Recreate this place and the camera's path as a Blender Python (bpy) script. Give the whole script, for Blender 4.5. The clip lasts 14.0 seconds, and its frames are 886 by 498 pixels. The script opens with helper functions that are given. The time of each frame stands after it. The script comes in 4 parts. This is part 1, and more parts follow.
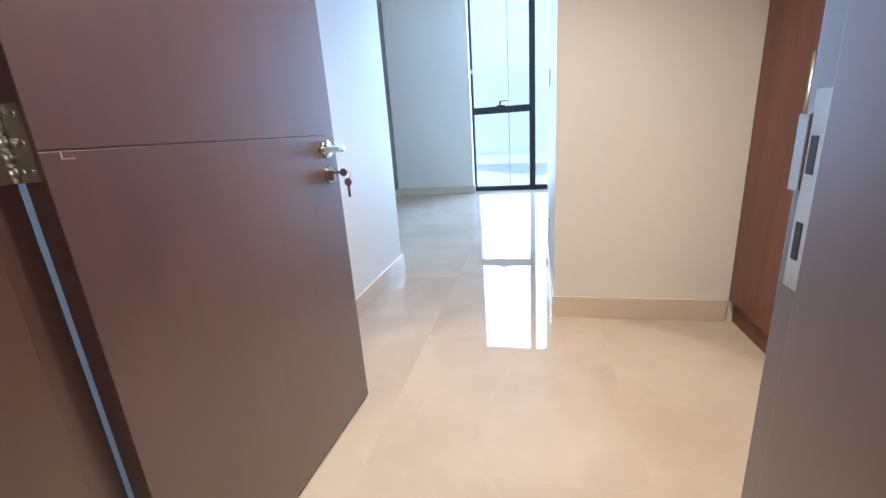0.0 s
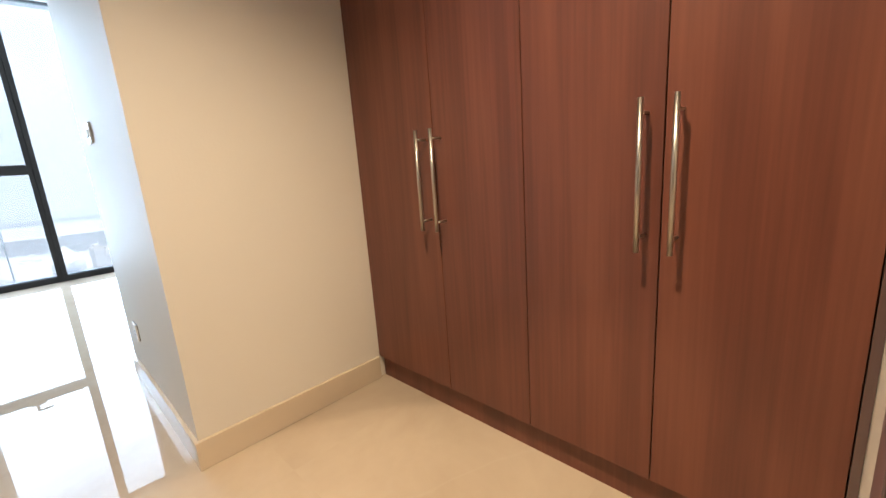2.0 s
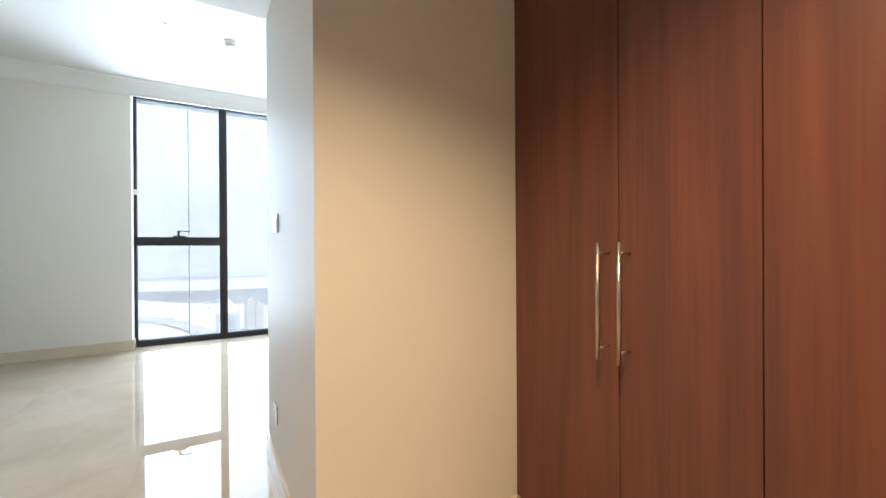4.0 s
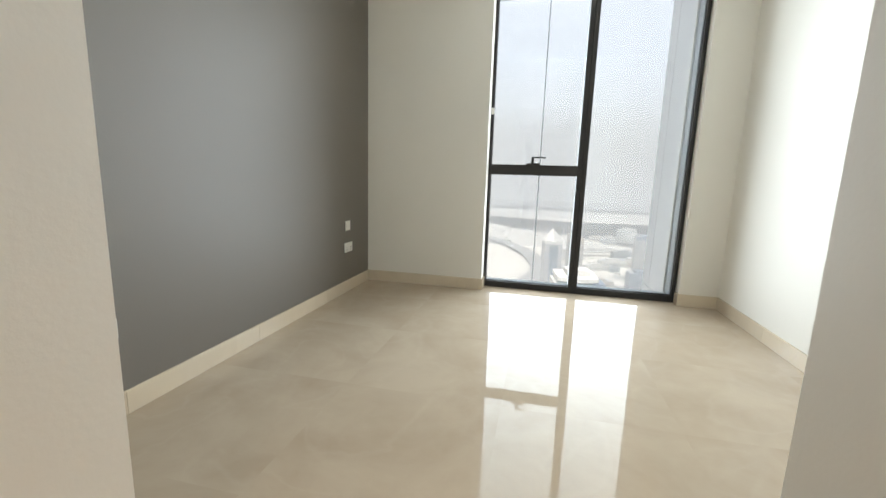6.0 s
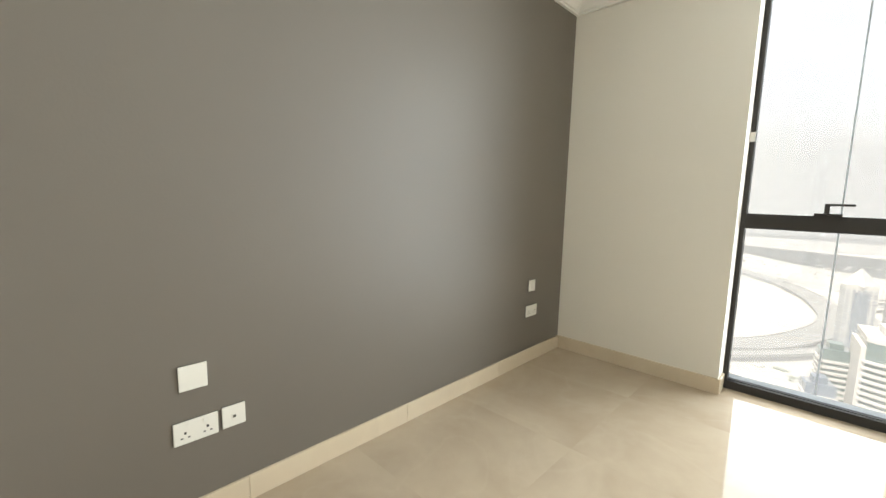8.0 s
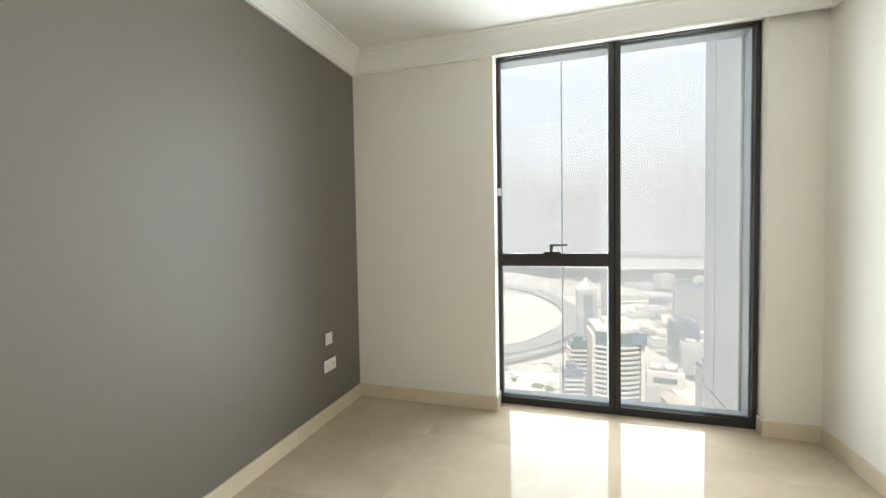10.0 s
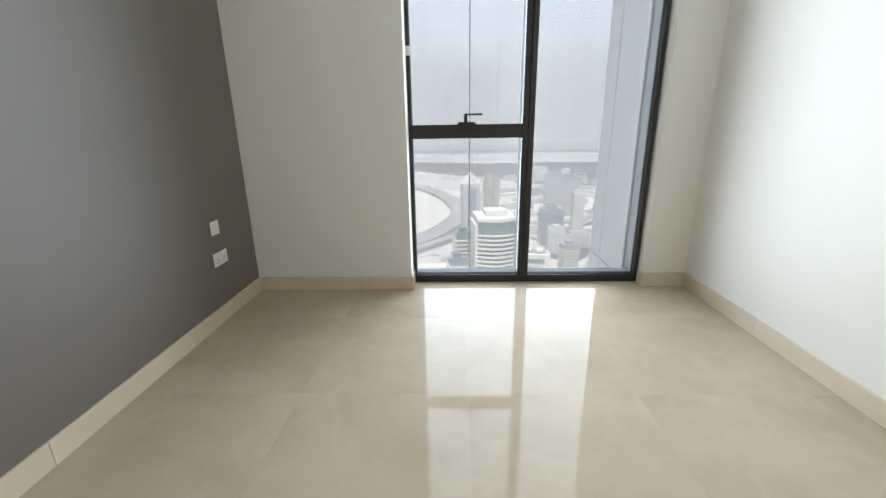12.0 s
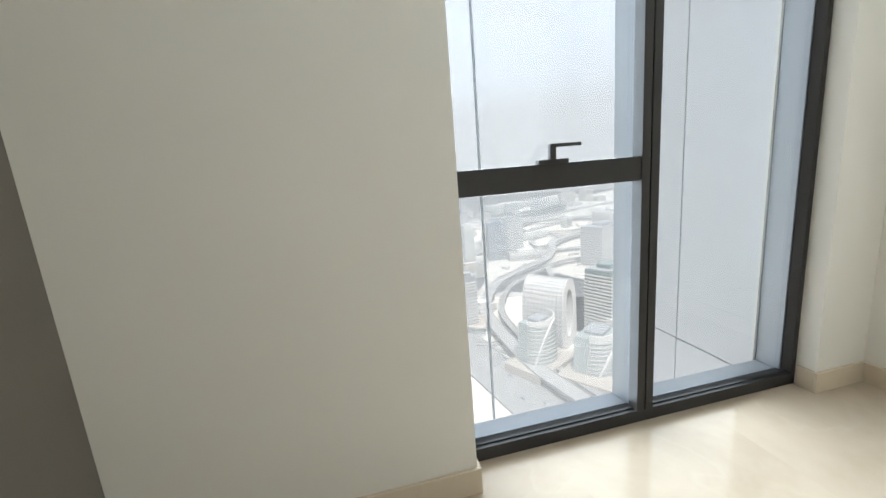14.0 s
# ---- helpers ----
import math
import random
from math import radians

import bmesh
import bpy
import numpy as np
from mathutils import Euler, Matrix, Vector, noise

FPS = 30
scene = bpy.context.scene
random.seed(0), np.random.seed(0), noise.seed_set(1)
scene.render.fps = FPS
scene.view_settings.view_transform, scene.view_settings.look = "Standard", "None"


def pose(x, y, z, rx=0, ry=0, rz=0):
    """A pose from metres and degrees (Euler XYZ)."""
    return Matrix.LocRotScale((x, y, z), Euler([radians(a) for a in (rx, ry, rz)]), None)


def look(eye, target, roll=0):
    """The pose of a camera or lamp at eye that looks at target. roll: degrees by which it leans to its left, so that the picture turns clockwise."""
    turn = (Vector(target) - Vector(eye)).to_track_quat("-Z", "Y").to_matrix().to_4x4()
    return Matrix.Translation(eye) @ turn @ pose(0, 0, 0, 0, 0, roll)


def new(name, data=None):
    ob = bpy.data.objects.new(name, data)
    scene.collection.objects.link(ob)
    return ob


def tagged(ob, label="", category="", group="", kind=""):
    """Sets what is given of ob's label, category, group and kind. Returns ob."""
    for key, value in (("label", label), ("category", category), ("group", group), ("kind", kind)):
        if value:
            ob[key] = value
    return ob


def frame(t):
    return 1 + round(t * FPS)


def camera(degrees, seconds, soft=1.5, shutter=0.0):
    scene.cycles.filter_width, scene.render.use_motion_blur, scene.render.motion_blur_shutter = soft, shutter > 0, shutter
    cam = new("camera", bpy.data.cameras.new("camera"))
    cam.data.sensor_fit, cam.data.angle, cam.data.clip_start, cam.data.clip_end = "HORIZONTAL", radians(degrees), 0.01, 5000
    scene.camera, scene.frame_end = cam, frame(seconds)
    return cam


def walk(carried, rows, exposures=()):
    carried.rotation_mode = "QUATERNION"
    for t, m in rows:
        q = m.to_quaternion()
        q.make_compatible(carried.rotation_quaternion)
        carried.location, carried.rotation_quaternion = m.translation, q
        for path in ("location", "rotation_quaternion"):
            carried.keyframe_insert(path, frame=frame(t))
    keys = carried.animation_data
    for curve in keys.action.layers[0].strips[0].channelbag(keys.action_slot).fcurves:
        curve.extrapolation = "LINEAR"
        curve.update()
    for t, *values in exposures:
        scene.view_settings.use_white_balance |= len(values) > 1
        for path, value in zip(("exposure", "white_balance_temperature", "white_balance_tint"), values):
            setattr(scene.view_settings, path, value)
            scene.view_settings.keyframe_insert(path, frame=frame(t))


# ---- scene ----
cam = camera(94.5, 14.0)
PATH = [
    (0, (2.096, -6.232, 0.944), (1.663, -4.36, 0.39), -3.9),
    (0.5, (1.949, -6.003, 0.966), (1.704, -4.089, 0.442), -5.1),
    (1, (1.87, -5.803, 0.978), (2.216, -3.903, 0.457), -5.9),
    (1.5, (1.886, -5.731, 1.0), (2.885, -4.08, 0.477), -5.4),
    (2, (1.941, -5.761, 0.999), (3.322, -4.38, 0.57), -4.1),
    (2.2, (1.956, -5.778, 1.005), (3.423, -4.468, 0.643), -3.8),
    (4.3, (1.911, -5.355, 1.090), (2.686, -3.511, 1.106), 1.0),
    (4.5, (1.905, -5.162, 1.084), (2.456, -3.240, 1.002), 1.1),
    (5, (1.867, -4.794, 1.072), (1.916, -2.815, 0.784), 1.7),
    (5.5, (1.831, -4.388, 1.046), (1.602, -2.431, 0.701), 2.1),
    (6, (1.716, -3.947, 1.065), (1.273, -2.025, 0.732), 1.8),
    (6.5, (1.697, -3.504, 1.132), (0.899, -1.713, 0.737), 2.1),
    (7, (1.548, -3.363, 1.151), (0.382, -1.795, 0.725), 0.8),
    (7.2, (1.564, -3.338, 1.184), (0.211, -1.927, 0.761), -0.4),
    (9.3, (1.861, -3.106, 1.405), (0.642, -1.52, 1.439), -0.4),
    (9.5, (1.869, -3.1, 1.415), (0.803, -1.408, 1.427), -0.7),
    (10, (1.76, -3.167, 1.407), (1.17, -1.258, 1.33), -1.0),
    (10.5, (1.764, -3.178, 1.397), (1.522, -1.209, 1.144), -1.4),
    (11, (1.78, -3.227, 1.334), (1.752, -1.276, 0.895), -1.5),
    (11.5, (1.647, -3.221, 1.309), (1.698, -1.308, 0.73), -0.8),
    (12, (1.546, -2.981, 1.226), (1.485, -1.067, 0.649), -0.9),
    (12.5, (1.355, -2.576, 1.281), (1.251, -0.655, 0.734), -1.4),
    (13, (1.158, -2.175, 1.316), (1.147, -0.234, 0.833), -2.6),
    (13.5, (0.974, -1.738, 1.281), (1.171, 0.204, 0.848), -3.3),
    (14, (0.828, -1.330, 1.262), (1.272, 0.578, 0.858), -4.5),
]
TINTS = ((0.0, 3.5, 4350, 10), (1.0, 3.4, 4700, 10), (1.5, 3.4, 5100, 10), (2.2, 3.45, 5300, 10), (4.3, 3.35, 5500, 10), (5.0, 3.1, 5350, 10), (5.5, 3.0, 6250, 10),
         (6.0, 3.0, 6300, 10), (7.0, 3.15, 6500, 10), (9.5, 3.38, 6950, 10), (10.0, 3.05, 6500, 10), (10.5, 2.75, 6150, 10), (11.0, 2.7, 6150, 10), (12.5, 2.88, 5950, 10), (14.0, 3.05, 6050, 10))
walk(cam, [(t, look(*v)) for t, *v in PATH], TINTS)
import itertools


# ---- light ----
scene.view_settings.exposure = 2.4
world = bpy.data.worlds.new("world")
scene.world = world
world.use_nodes = True
wt = world.node_tree
sky = wt.nodes.new("ShaderNodeTexSky")
sky.sky_type = "NISHITA"
sky.sun_disc = False
sky.sun_elevation = radians(58)
sky.sun_rotation = radians(200)
sky.dust_density = 5.0
sky.air_density = 1.0
sky.ozone_density = 1.0
wt.nodes["Background"].inputs["Strength"].default_value = 0.15
haze = wt.nodes.new("ShaderNodeMix")
haze.data_type = "RGBA"
haze.inputs[0].default_value = 0.95
# hazy sky: dull at the horizon, bright overhead
tcw = wt.nodes.new("ShaderNodeTexCoord")
sepw = wt.nodes.new("ShaderNodeSeparateXYZ")
wt.links.new(tcw.outputs["Generated"], sepw.inputs[0])
sq = wt.nodes.new("ShaderNodeMath")
sq.operation = "MULTIPLY"
wt.links.new(sepw.outputs["Z"], sq.inputs[0])
wt.links.new(sepw.outputs["Z"], sq.inputs[1])
lum = wt.nodes.new("ShaderNodeMath")
lum.operation = "MULTIPLY_ADD"
lum.inputs[1].default_value = 0.35
lum.inputs[2].default_value = 0.84
wt.links.new(sq.outputs[0], lum.inputs[0])
tintw = wt.nodes.new("ShaderNodeVectorMath")
tintw.operation = "SCALE"
tintw.inputs[0].default_value = (0.985, 0.995, 1.0)
wt.links.new(lum.outputs[0], tintw.inputs["Scale"])
wt.links.new(tintw.outputs[0], haze.inputs[7])
wt.links.new(sky.outputs[0], haze.inputs[6])
wt.links.new(haze.outputs[2], wt.nodes["Background"].inputs["Color"])


def lamp(name, kind, power, m, color=(1, 1, 1), **more):
    data = bpy.data.lights.new(name, kind)
    data.energy = power
    data.color = color
    for key in more:
        if key == "size":
            data.size = more[key]
        if key == "angle":
            data.angle = more[key]
        if key == "radius":
            data.shadow_soft_size = more[key]
        if key == "spread":
            data.spot_size = more[key]
            data.spot_blend = more.get("blend", 0.9)
    ob = new(name, data)
    ob.matrix_world = m
    return ob


# sun high, behind the facade
lamp("sun", "SUN", 1.4, look((0, 0, 50), (5.0, 22.0, 12.0)), (1.0, 0.95, 0.88), angle=radians(10))
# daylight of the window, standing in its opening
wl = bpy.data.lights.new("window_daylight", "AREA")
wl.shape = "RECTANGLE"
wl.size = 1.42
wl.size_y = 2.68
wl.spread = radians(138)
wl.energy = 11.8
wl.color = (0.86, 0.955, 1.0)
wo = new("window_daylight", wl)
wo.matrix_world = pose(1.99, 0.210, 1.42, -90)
WARM = (1.0, 0.69, 0.36)
# one downlight: a tight beam on the floor and the wider spill of its reflector
lamp("dressing_downlight_beam", "SPOT", 8, pose(2.12, -5.33, 2.27), WARM, radius=0.02, spread=radians(54), blend=0.15)
lamp("dressing_downlight_spill", "SPOT", 17, pose(2.12, -5.33, 2.265), WARM, radius=0.04, spread=radians(128))
# unseen lamp added behind the camera to brighten the door and jambs
lamp("entry_downlight_lamp", "SPOT", 5, pose(2.0, -7.0, 2.27), WARM, radius=0.04, spread=radians(150))
# ---- materials ----
def nodes(name):
    m = bpy.data.materials.new(name)
    m.use_nodes = True
    return m, m.node_tree.nodes, m.node_tree.links, m.node_tree.nodes["Principled BSDF"]


def surface(name, a, b=None, rough=0.5, scale=8.0, bump=0.0, bump_scale=60.0, metal=0.0, stretch=(1, 1, 1), spec=0.5, rough_var=0.05):
    m, n, l, p = nodes(name)
    b = b or tuple(v * 0.9 for v in a)
    tc = n.new("ShaderNodeTexCoord")
    mp = n.new("ShaderNodeMapping")
    mp.inputs["Scale"].default_value = stretch
    l.new(tc.outputs["Object"], mp.inputs["Vector"])
    big = n.new("ShaderNodeTexNoise")
    big.inputs["Scale"].default_value = scale
    big.inputs["Detail"].default_value = 6
    l.new(mp.outputs[0], big.inputs["Vector"])
    mix = n.new("ShaderNodeMix")
    mix.data_type = "RGBA"
    mix.inputs[6].default_value = (*a, 1)
    mix.inputs[7].default_value = (*b, 1)
    l.new(big.outputs["Fac"], mix.inputs[0])
    l.new(mix.outputs[2], p.inputs["Base Color"])
    rr = n.new("ShaderNodeMapRange")
    rr.inputs["To Min"].default_value = max(0.0, rough - rough_var)
    rr.inputs["To Max"].default_value = rough + rough_var
    l.new(big.outputs["Fac"], rr.inputs["Value"])
    l.new(rr.outputs[0], p.inputs["Roughness"])
    p.inputs["Metallic"].default_value = metal
    p.inputs["Specular IOR Level"].default_value = spec
    if bump:
        fine = n.new("ShaderNodeTexNoise")
        fine.inputs["Scale"].default_value = bump_scale
        fine.inputs["Detail"].default_value = 4
        l.new(mp.outputs[0], fine.inputs["Vector"])
        bp = n.new("ShaderNodeBump")
        bp.inputs["Strength"].default_value = bump
        bp.inputs["Distance"].default_value = 0.002
        l.new(fine.outputs["Fac"], bp.inputs["Height"])
        l.new(bp.outputs[0], p.inputs["Normal"])
    return m


def wood(name, dark, mid, light, rough=0.35, fine=0.33):
    m, n, l, p = nodes(name)
    tc = n.new("ShaderNodeTexCoord")
    info = n.new("ShaderNodeObjectInfo")
    off = n.new("ShaderNodeVectorMath")
    off.operation = "ADD"
    l.new(tc.outputs["Object"], off.inputs[0])
    l.new(info.outputs["Random"], off.inputs[1])
    mp = n.new("ShaderNodeMapping")
    mp.inputs["Scale"].default_value = (9, 9, 0.55)
    l.new(off.outputs[0], mp.inputs["Vector"])
    band = n.new("ShaderNodeTexNoise")
    band.inputs["Scale"].default_value = 1.6
    band.inputs["Detail"].default_value = 5
    band.inputs["Distortion"].default_value = 0.4
    l.new(mp.outputs[0], band.inputs["Vector"])
    mp2 = n.new("ShaderNodeMapping")
    mp2.inputs["Scale"].default_value = (90, 90, 2)
    l.new(off.outputs[0], mp2.inputs["Vector"])
    grain = n.new("ShaderNodeTexNoise")
    grain.inputs["Scale"].default_value = 1.0
    grain.inputs["Detail"].default_value = 3
    l.new(mp2.outputs[0], grain.inputs["Vector"])
    add = n.new("ShaderNodeMix")
    add.inputs[0].default_value = fine
    l.new(band.outputs["Fac"], add.inputs[2])
    l.new(grain.outputs["Fac"], add.inputs[3])
    ramp = n.new("ShaderNodeValToRGB")
    ramp.color_ramp.elements[0].position = 0.36
    ramp.color_ramp.elements[0].color = (*dark, 1)
    ramp.color_ramp.elements[1].position = 0.66
    ramp.color_ramp.elements[1].color = (*light, 1)
    e = ramp.color_ramp.elements.new(0.5)
    e.color = (*mid, 1)
    l.new(add.outputs[0], ramp.inputs[0])
    l.new(ramp.outputs[0], p.inputs["Base Color"])
    p.inputs["Roughness"].default_value = rough
    bp = n.new("ShaderNodeBump")
    bp.inputs["Strength"].default_value = 0.04
    bp.inputs["Distance"].default_value = 0.001
    l.new(grain.outputs["Fac"], bp.inputs["Height"])
    l.new(bp.outputs[0], p.inputs["Normal"])
    return m


def marble(name, base, cloud, vein, rough):
    m, n, l, p = nodes(name)
    tc = n.new("ShaderNodeTexCoord")
    info = n.new("ShaderNodeObjectInfo")
    mul = n.new("ShaderNodeMath")
    mul.operation = "MULTIPLY"
    mul.inputs[1].default_value = 17.0
    l.new(info.outputs["Random"], mul.inputs[0])
    off = n.new("ShaderNodeVectorMath")
    off.operation = "ADD"
    l.new(tc.outputs["Object"], off.inputs[0])
    l.new(mul.outputs[0], off.inputs[1])
    big = n.new("ShaderNodeTexNoise")
    big.inputs["Scale"].default_value = 2.1
    big.inputs["Detail"].default_value = 8
    big.inputs["Roughness"].default_value = 0.6
    big.inputs["Distortion"].default_value = 0.35
    l.new(off.outputs[0], big.inputs["Vector"])
    mix = n.new("ShaderNodeMix")
    mix.data_type = "RGBA"
    mix.inputs[6].default_value = (*base, 1)
    mix.inputs[7].default_value = (*cloud, 1)
    rg = n.new("ShaderNodeMapRange")
    rg.inputs["From Min"].default_value = 0.35
    rg.inputs["From Max"].default_value = 0.7
    l.new(big.outputs["Fac"], rg.inputs["Value"])
    l.new(rg.outputs[0], mix.inputs[0])
    ve = n.new("ShaderNodeTexNoise")
    ve.inputs["Scale"].default_value = 0.9
    ve.inputs["Detail"].default_value = 9
    ve.inputs["Roughness"].default_value = 0.45
    ve.inputs["Distortion"].default_value = 0.8
    l.new(off.outputs[0], ve.inputs["Vector"])
    vr = n.new("ShaderNodeValToRGB")
    vr.color_ramp.elements[0].position = 0.485
    vr.color_ramp.elements[0].color = (0, 0, 0, 1)
    vr.color_ramp.elements[1].position = 0.515
    vr.color_ramp.elements[1].color = (0, 0, 0, 1)
    e = vr.color_ramp.elements.new(0.5)
    e.color = (0.14, 0.14, 0.14, 1)
    l.new(ve.outputs["Fac"], vr.inputs[0])
    mix2 = n.new("ShaderNodeMix")
    mix2.data_type = "RGBA"
    l.new(vr.outputs[0], mix2.inputs[0])
    l.new(mix.outputs[2], mix2.inputs[6])
    mix2.inputs[7].default_value = (*vein, 1)
    l.new(mix2.outputs[2], p.inputs["Base Color"])
    sm = n.new("ShaderNodeTexNoise")
    sm.inputs["Scale"].default_value = 5.0
    l.new(tc.outputs["Object"], sm.inputs["Vector"])
    rr = n.new("ShaderNodeMapRange")
    rr.inputs["To Min"].default_value = rough * 0.5
    rr.inputs["To Max"].default_value = rough * 1.5
    l.new(sm.outputs["Fac"], rr.inputs["Value"])
    l.new(rr.outputs[0], p.inputs["Roughness"])
    return m


def glass(name, tint):
    m, n, l, p = nodes(name)
    n.remove(p)
    out = n["Material Output"]
    tr = n.new("ShaderNodeBsdfTransparent")
    tr.inputs[0].default_value = (*tint, 1)
    gl = n.new("ShaderNodeBsdfGlossy")
    gl.inputs["Roughness"].default_value = 0.01
    lw = n.new("ShaderNodeLayerWeight")
    lw.inputs[0].default_value = 0.5
    pw = n.new("ShaderNodeMath")
    pw.operation = "POWER"
    pw.inputs[1].default_value = 4.0
    l.new(lw.outputs["Facing"], pw.inputs[0])
    fr = n.new("ShaderNodeMath")
    fr.operation = "MULTIPLY_ADD"
    fr.inputs[1].default_value = 0.8
    fr.inputs[2].default_value = 0.03
    l.new(pw.outputs[0], fr.inputs[0])
    mx = n.new("ShaderNodeMixShader")
    l.new(fr.outputs[0], mx.inputs[0])
    l.new(tr.outputs[0], mx.inputs[1])
    l.new(gl.outputs[0], mx.inputs[2])
    l.new(mx.outputs[0], out.inputs["Surface"])
    return m


def glow(name, color, strength):
    m, n, l, p = nodes(name)
    p.inputs["Base Color"].default_value = (0.8, 0.8, 0.8, 1)
    p.inputs["Emission Color"].default_value = (*color, 1)
    p.inputs["Emission Strength"].default_value = strength
    return m


M_WALL = surface("wall_paint", (0.785, 0.75, 0.68), (0.75, 0.715, 0.645), 0.55, 1.5, 0.15, 90)
M_GREY = surface("grey_paint", (0.166, 0.146, 0.123), (0.152, 0.134, 0.113), 0.50, 1.3, 0.15, 90, spec=0.6, rough_var=0.02)
M_CEIL = surface("ceiling_paint", (0.84, 0.83, 0.79), (0.81, 0.80, 0.76), 0.7, 1.5)
M_FLOOR = marble("floor_marble", (0.505, 0.42, 0.32), (0.43, 0.345, 0.255), (0.56, 0.48, 0.38), 0.012)
M_SKIRT = marble("skirting_marble", (0.67, 0.57, 0.43), (0.61, 0.51, 0.38), (0.50, 0.41, 0.31), 0.14)
M_FLOOR.node_tree.nodes["Principled BSDF"].inputs["Specular IOR Level"].default_value = 0.13
M_GROUT = surface("grout", (0.47, 0.39, 0.295), rough=0.35)
M_WARD = wood("red_brown_veneer", (0.105, 0.035, 0.022), (0.135, 0.045, 0.027), (0.172, 0.060, 0.034), 0.36)
M_DOOR = wood("dark_door_veneer", (0.058, 0.022, 0.021), (0.068, 0.026, 0.024), (0.080, 0.031, 0.028), 0.36, 0.25)
dp = M_DOOR.node_tree.nodes["Principled BSDF"]
dp.inputs["Specular IOR Level"].default_value = 0.4
dp.inputs["Coat Weight"].default_value = 1.0
dp.inputs["Coat IOR"].default_value = 2.0
dp.inputs["Coat Roughness"].default_value = 0.44
M_GAP = surface("dark_gap", (0.01, 0.008, 0.007), rough=0.8)
M_STEEL = surface("brushed_steel", (0.55, 0.52, 0.47), (0.5, 0.47, 0.42), 0.32, 30, metal=1.0)
M_CHROME = surface("satin_chrome", (0.62, 0.6, 0.57), rough=0.2, metal=1.0)
M_FRAME = surface("dark_bronze_aluminium", (0.045, 0.042, 0.040), (0.038, 0.036, 0.034), 0.5, 20, spec=0.2)
M_SEAL = surface("black_rubber", (0.012, 0.012, 0.012), rough=0.7)
M_SILVER = surface("silver_aluminium", (0.46, 0.49, 0.52), (0.42, 0.45, 0.48), 0.42, 3, metal=0.3)
M_CLAD = surface("pale_metal_cladding", (0.72, 0.73, 0.74), (0.67, 0.68, 0.69), 0.5, 1.2, metal=0.15)
M_GLASS = glass("window_glass", (0.94, 0.95, 0.95))
M_OUTGLASS = glass("outer_glass", (0.97, 0.97, 0.97))
M_PLATE = surface("white_plastic", (0.82, 0.80, 0.74), rough=0.3)
M_BRONZE = surface("brushed_bronze", (0.50, 0.45, 0.39), (0.46, 0.41, 0.355), 0.4, 30)
M_HOLE_SHADE = surface("dark_hole_shade", (0.03, 0.03, 0.03), rough=0.6)
M_BLACK = surface("black_plastic", (0.02, 0.02, 0.02), rough=0.3)
M_BULB = glow("lamp_diffuser", (1.0, 0.8, 0.55), 1.5)


# ---- mesh helpers ----
def box(bm, x0, y0, z0, x1, y1, z1):
    v = [bm.verts.new(c) for c in itertools.product((x0, x1), (y0, y1), (z0, z1))]
    for f in ((0, 1, 3, 2), (4, 6, 7, 5), (0, 4, 5, 1), (2, 3, 7, 6), (0, 2, 6, 4), (1, 5, 7, 3)):
        bm.faces.new([v[i] for i in f])
    return v


def finish(bm, bevel=0.0, segments=2):
    if bevel:
        bmesh.ops.bevel(bm, geom=bm.edges[:], offset=bevel, segments=segments, affect="EDGES", profile=0.5)
    bmesh.ops.recalc_face_normals(bm, faces=bm.faces[:])


def cyl(bm, a, b, r, n=16, r2=None):
    a, b = Vector(a), Vector(b)
    d = b - a
    m = Matrix.Translation((a + b) / 2) @ d.to_track_quat("Z", "Y").to_matrix().to_4x4()
    bmesh.ops.create_cone(bm, cap_ends=True, segments=n, radius1=r, radius2=r if r2 is None else r2, depth=d.length, matrix=m)


def mesh_of(name, bm, mat, smooth=False):
    me = bpy.data.meshes.new(name)
    bm.to_mesh(me)
    bm.free()
    me.materials.append(mat)
    if smooth:
        for f in me.polygons:
            f.use_smooth = True
    return me


def part(name, bm, mat, parent=None, label="", smooth=False):
    ob = new(name, mesh_of(name, bm, mat, smooth))
    if parent is not None:
        ob.parent = parent
    return tagged(ob, label)


def block(name, c, mat, parent=None, bevel=0.0, label="", kind=""):
    bm = bmesh.new()
    box(bm, *c)
    finish(bm, bevel)
    ob = part(name, bm, mat, parent, label)
    return tagged(ob, kind=kind)


def thing(name, m, label, category, group=""):
    ob = new(name)
    ob.matrix_world = m
    return tagged(ob, label, category, group)


def wall(name, c, mat, label):
    return tagged(block(name, c, mat), label, "wall", kind="structure")


# ---- the room ----
WR = 3.325     # right wall
BX = 2.197     # corridor side of the wall block
CX = 1.155     # corridor left wall
YR = -3.52     # where the room's back wall stands
YB = -3.13     # back of the right part of the room
YA = -4.245     # dressing side of the block
YD = -5.84     # doorway wall
YO = -6.04
HC = 2.90
HL = 2.32
WX0, WX1 = 1.205, 3.0
YW = 0.15

SET = "structure"
bm = bmesh.new()
box(bm, -0.3, -9.2, -0.25, 4.1, 0.30, -0.001)
finish(bm)
floor = tagged(part("floor", bm, M_GROUT), "polished cream marble floor laid in large thin-jointed slabs", "floor", kind=SET)

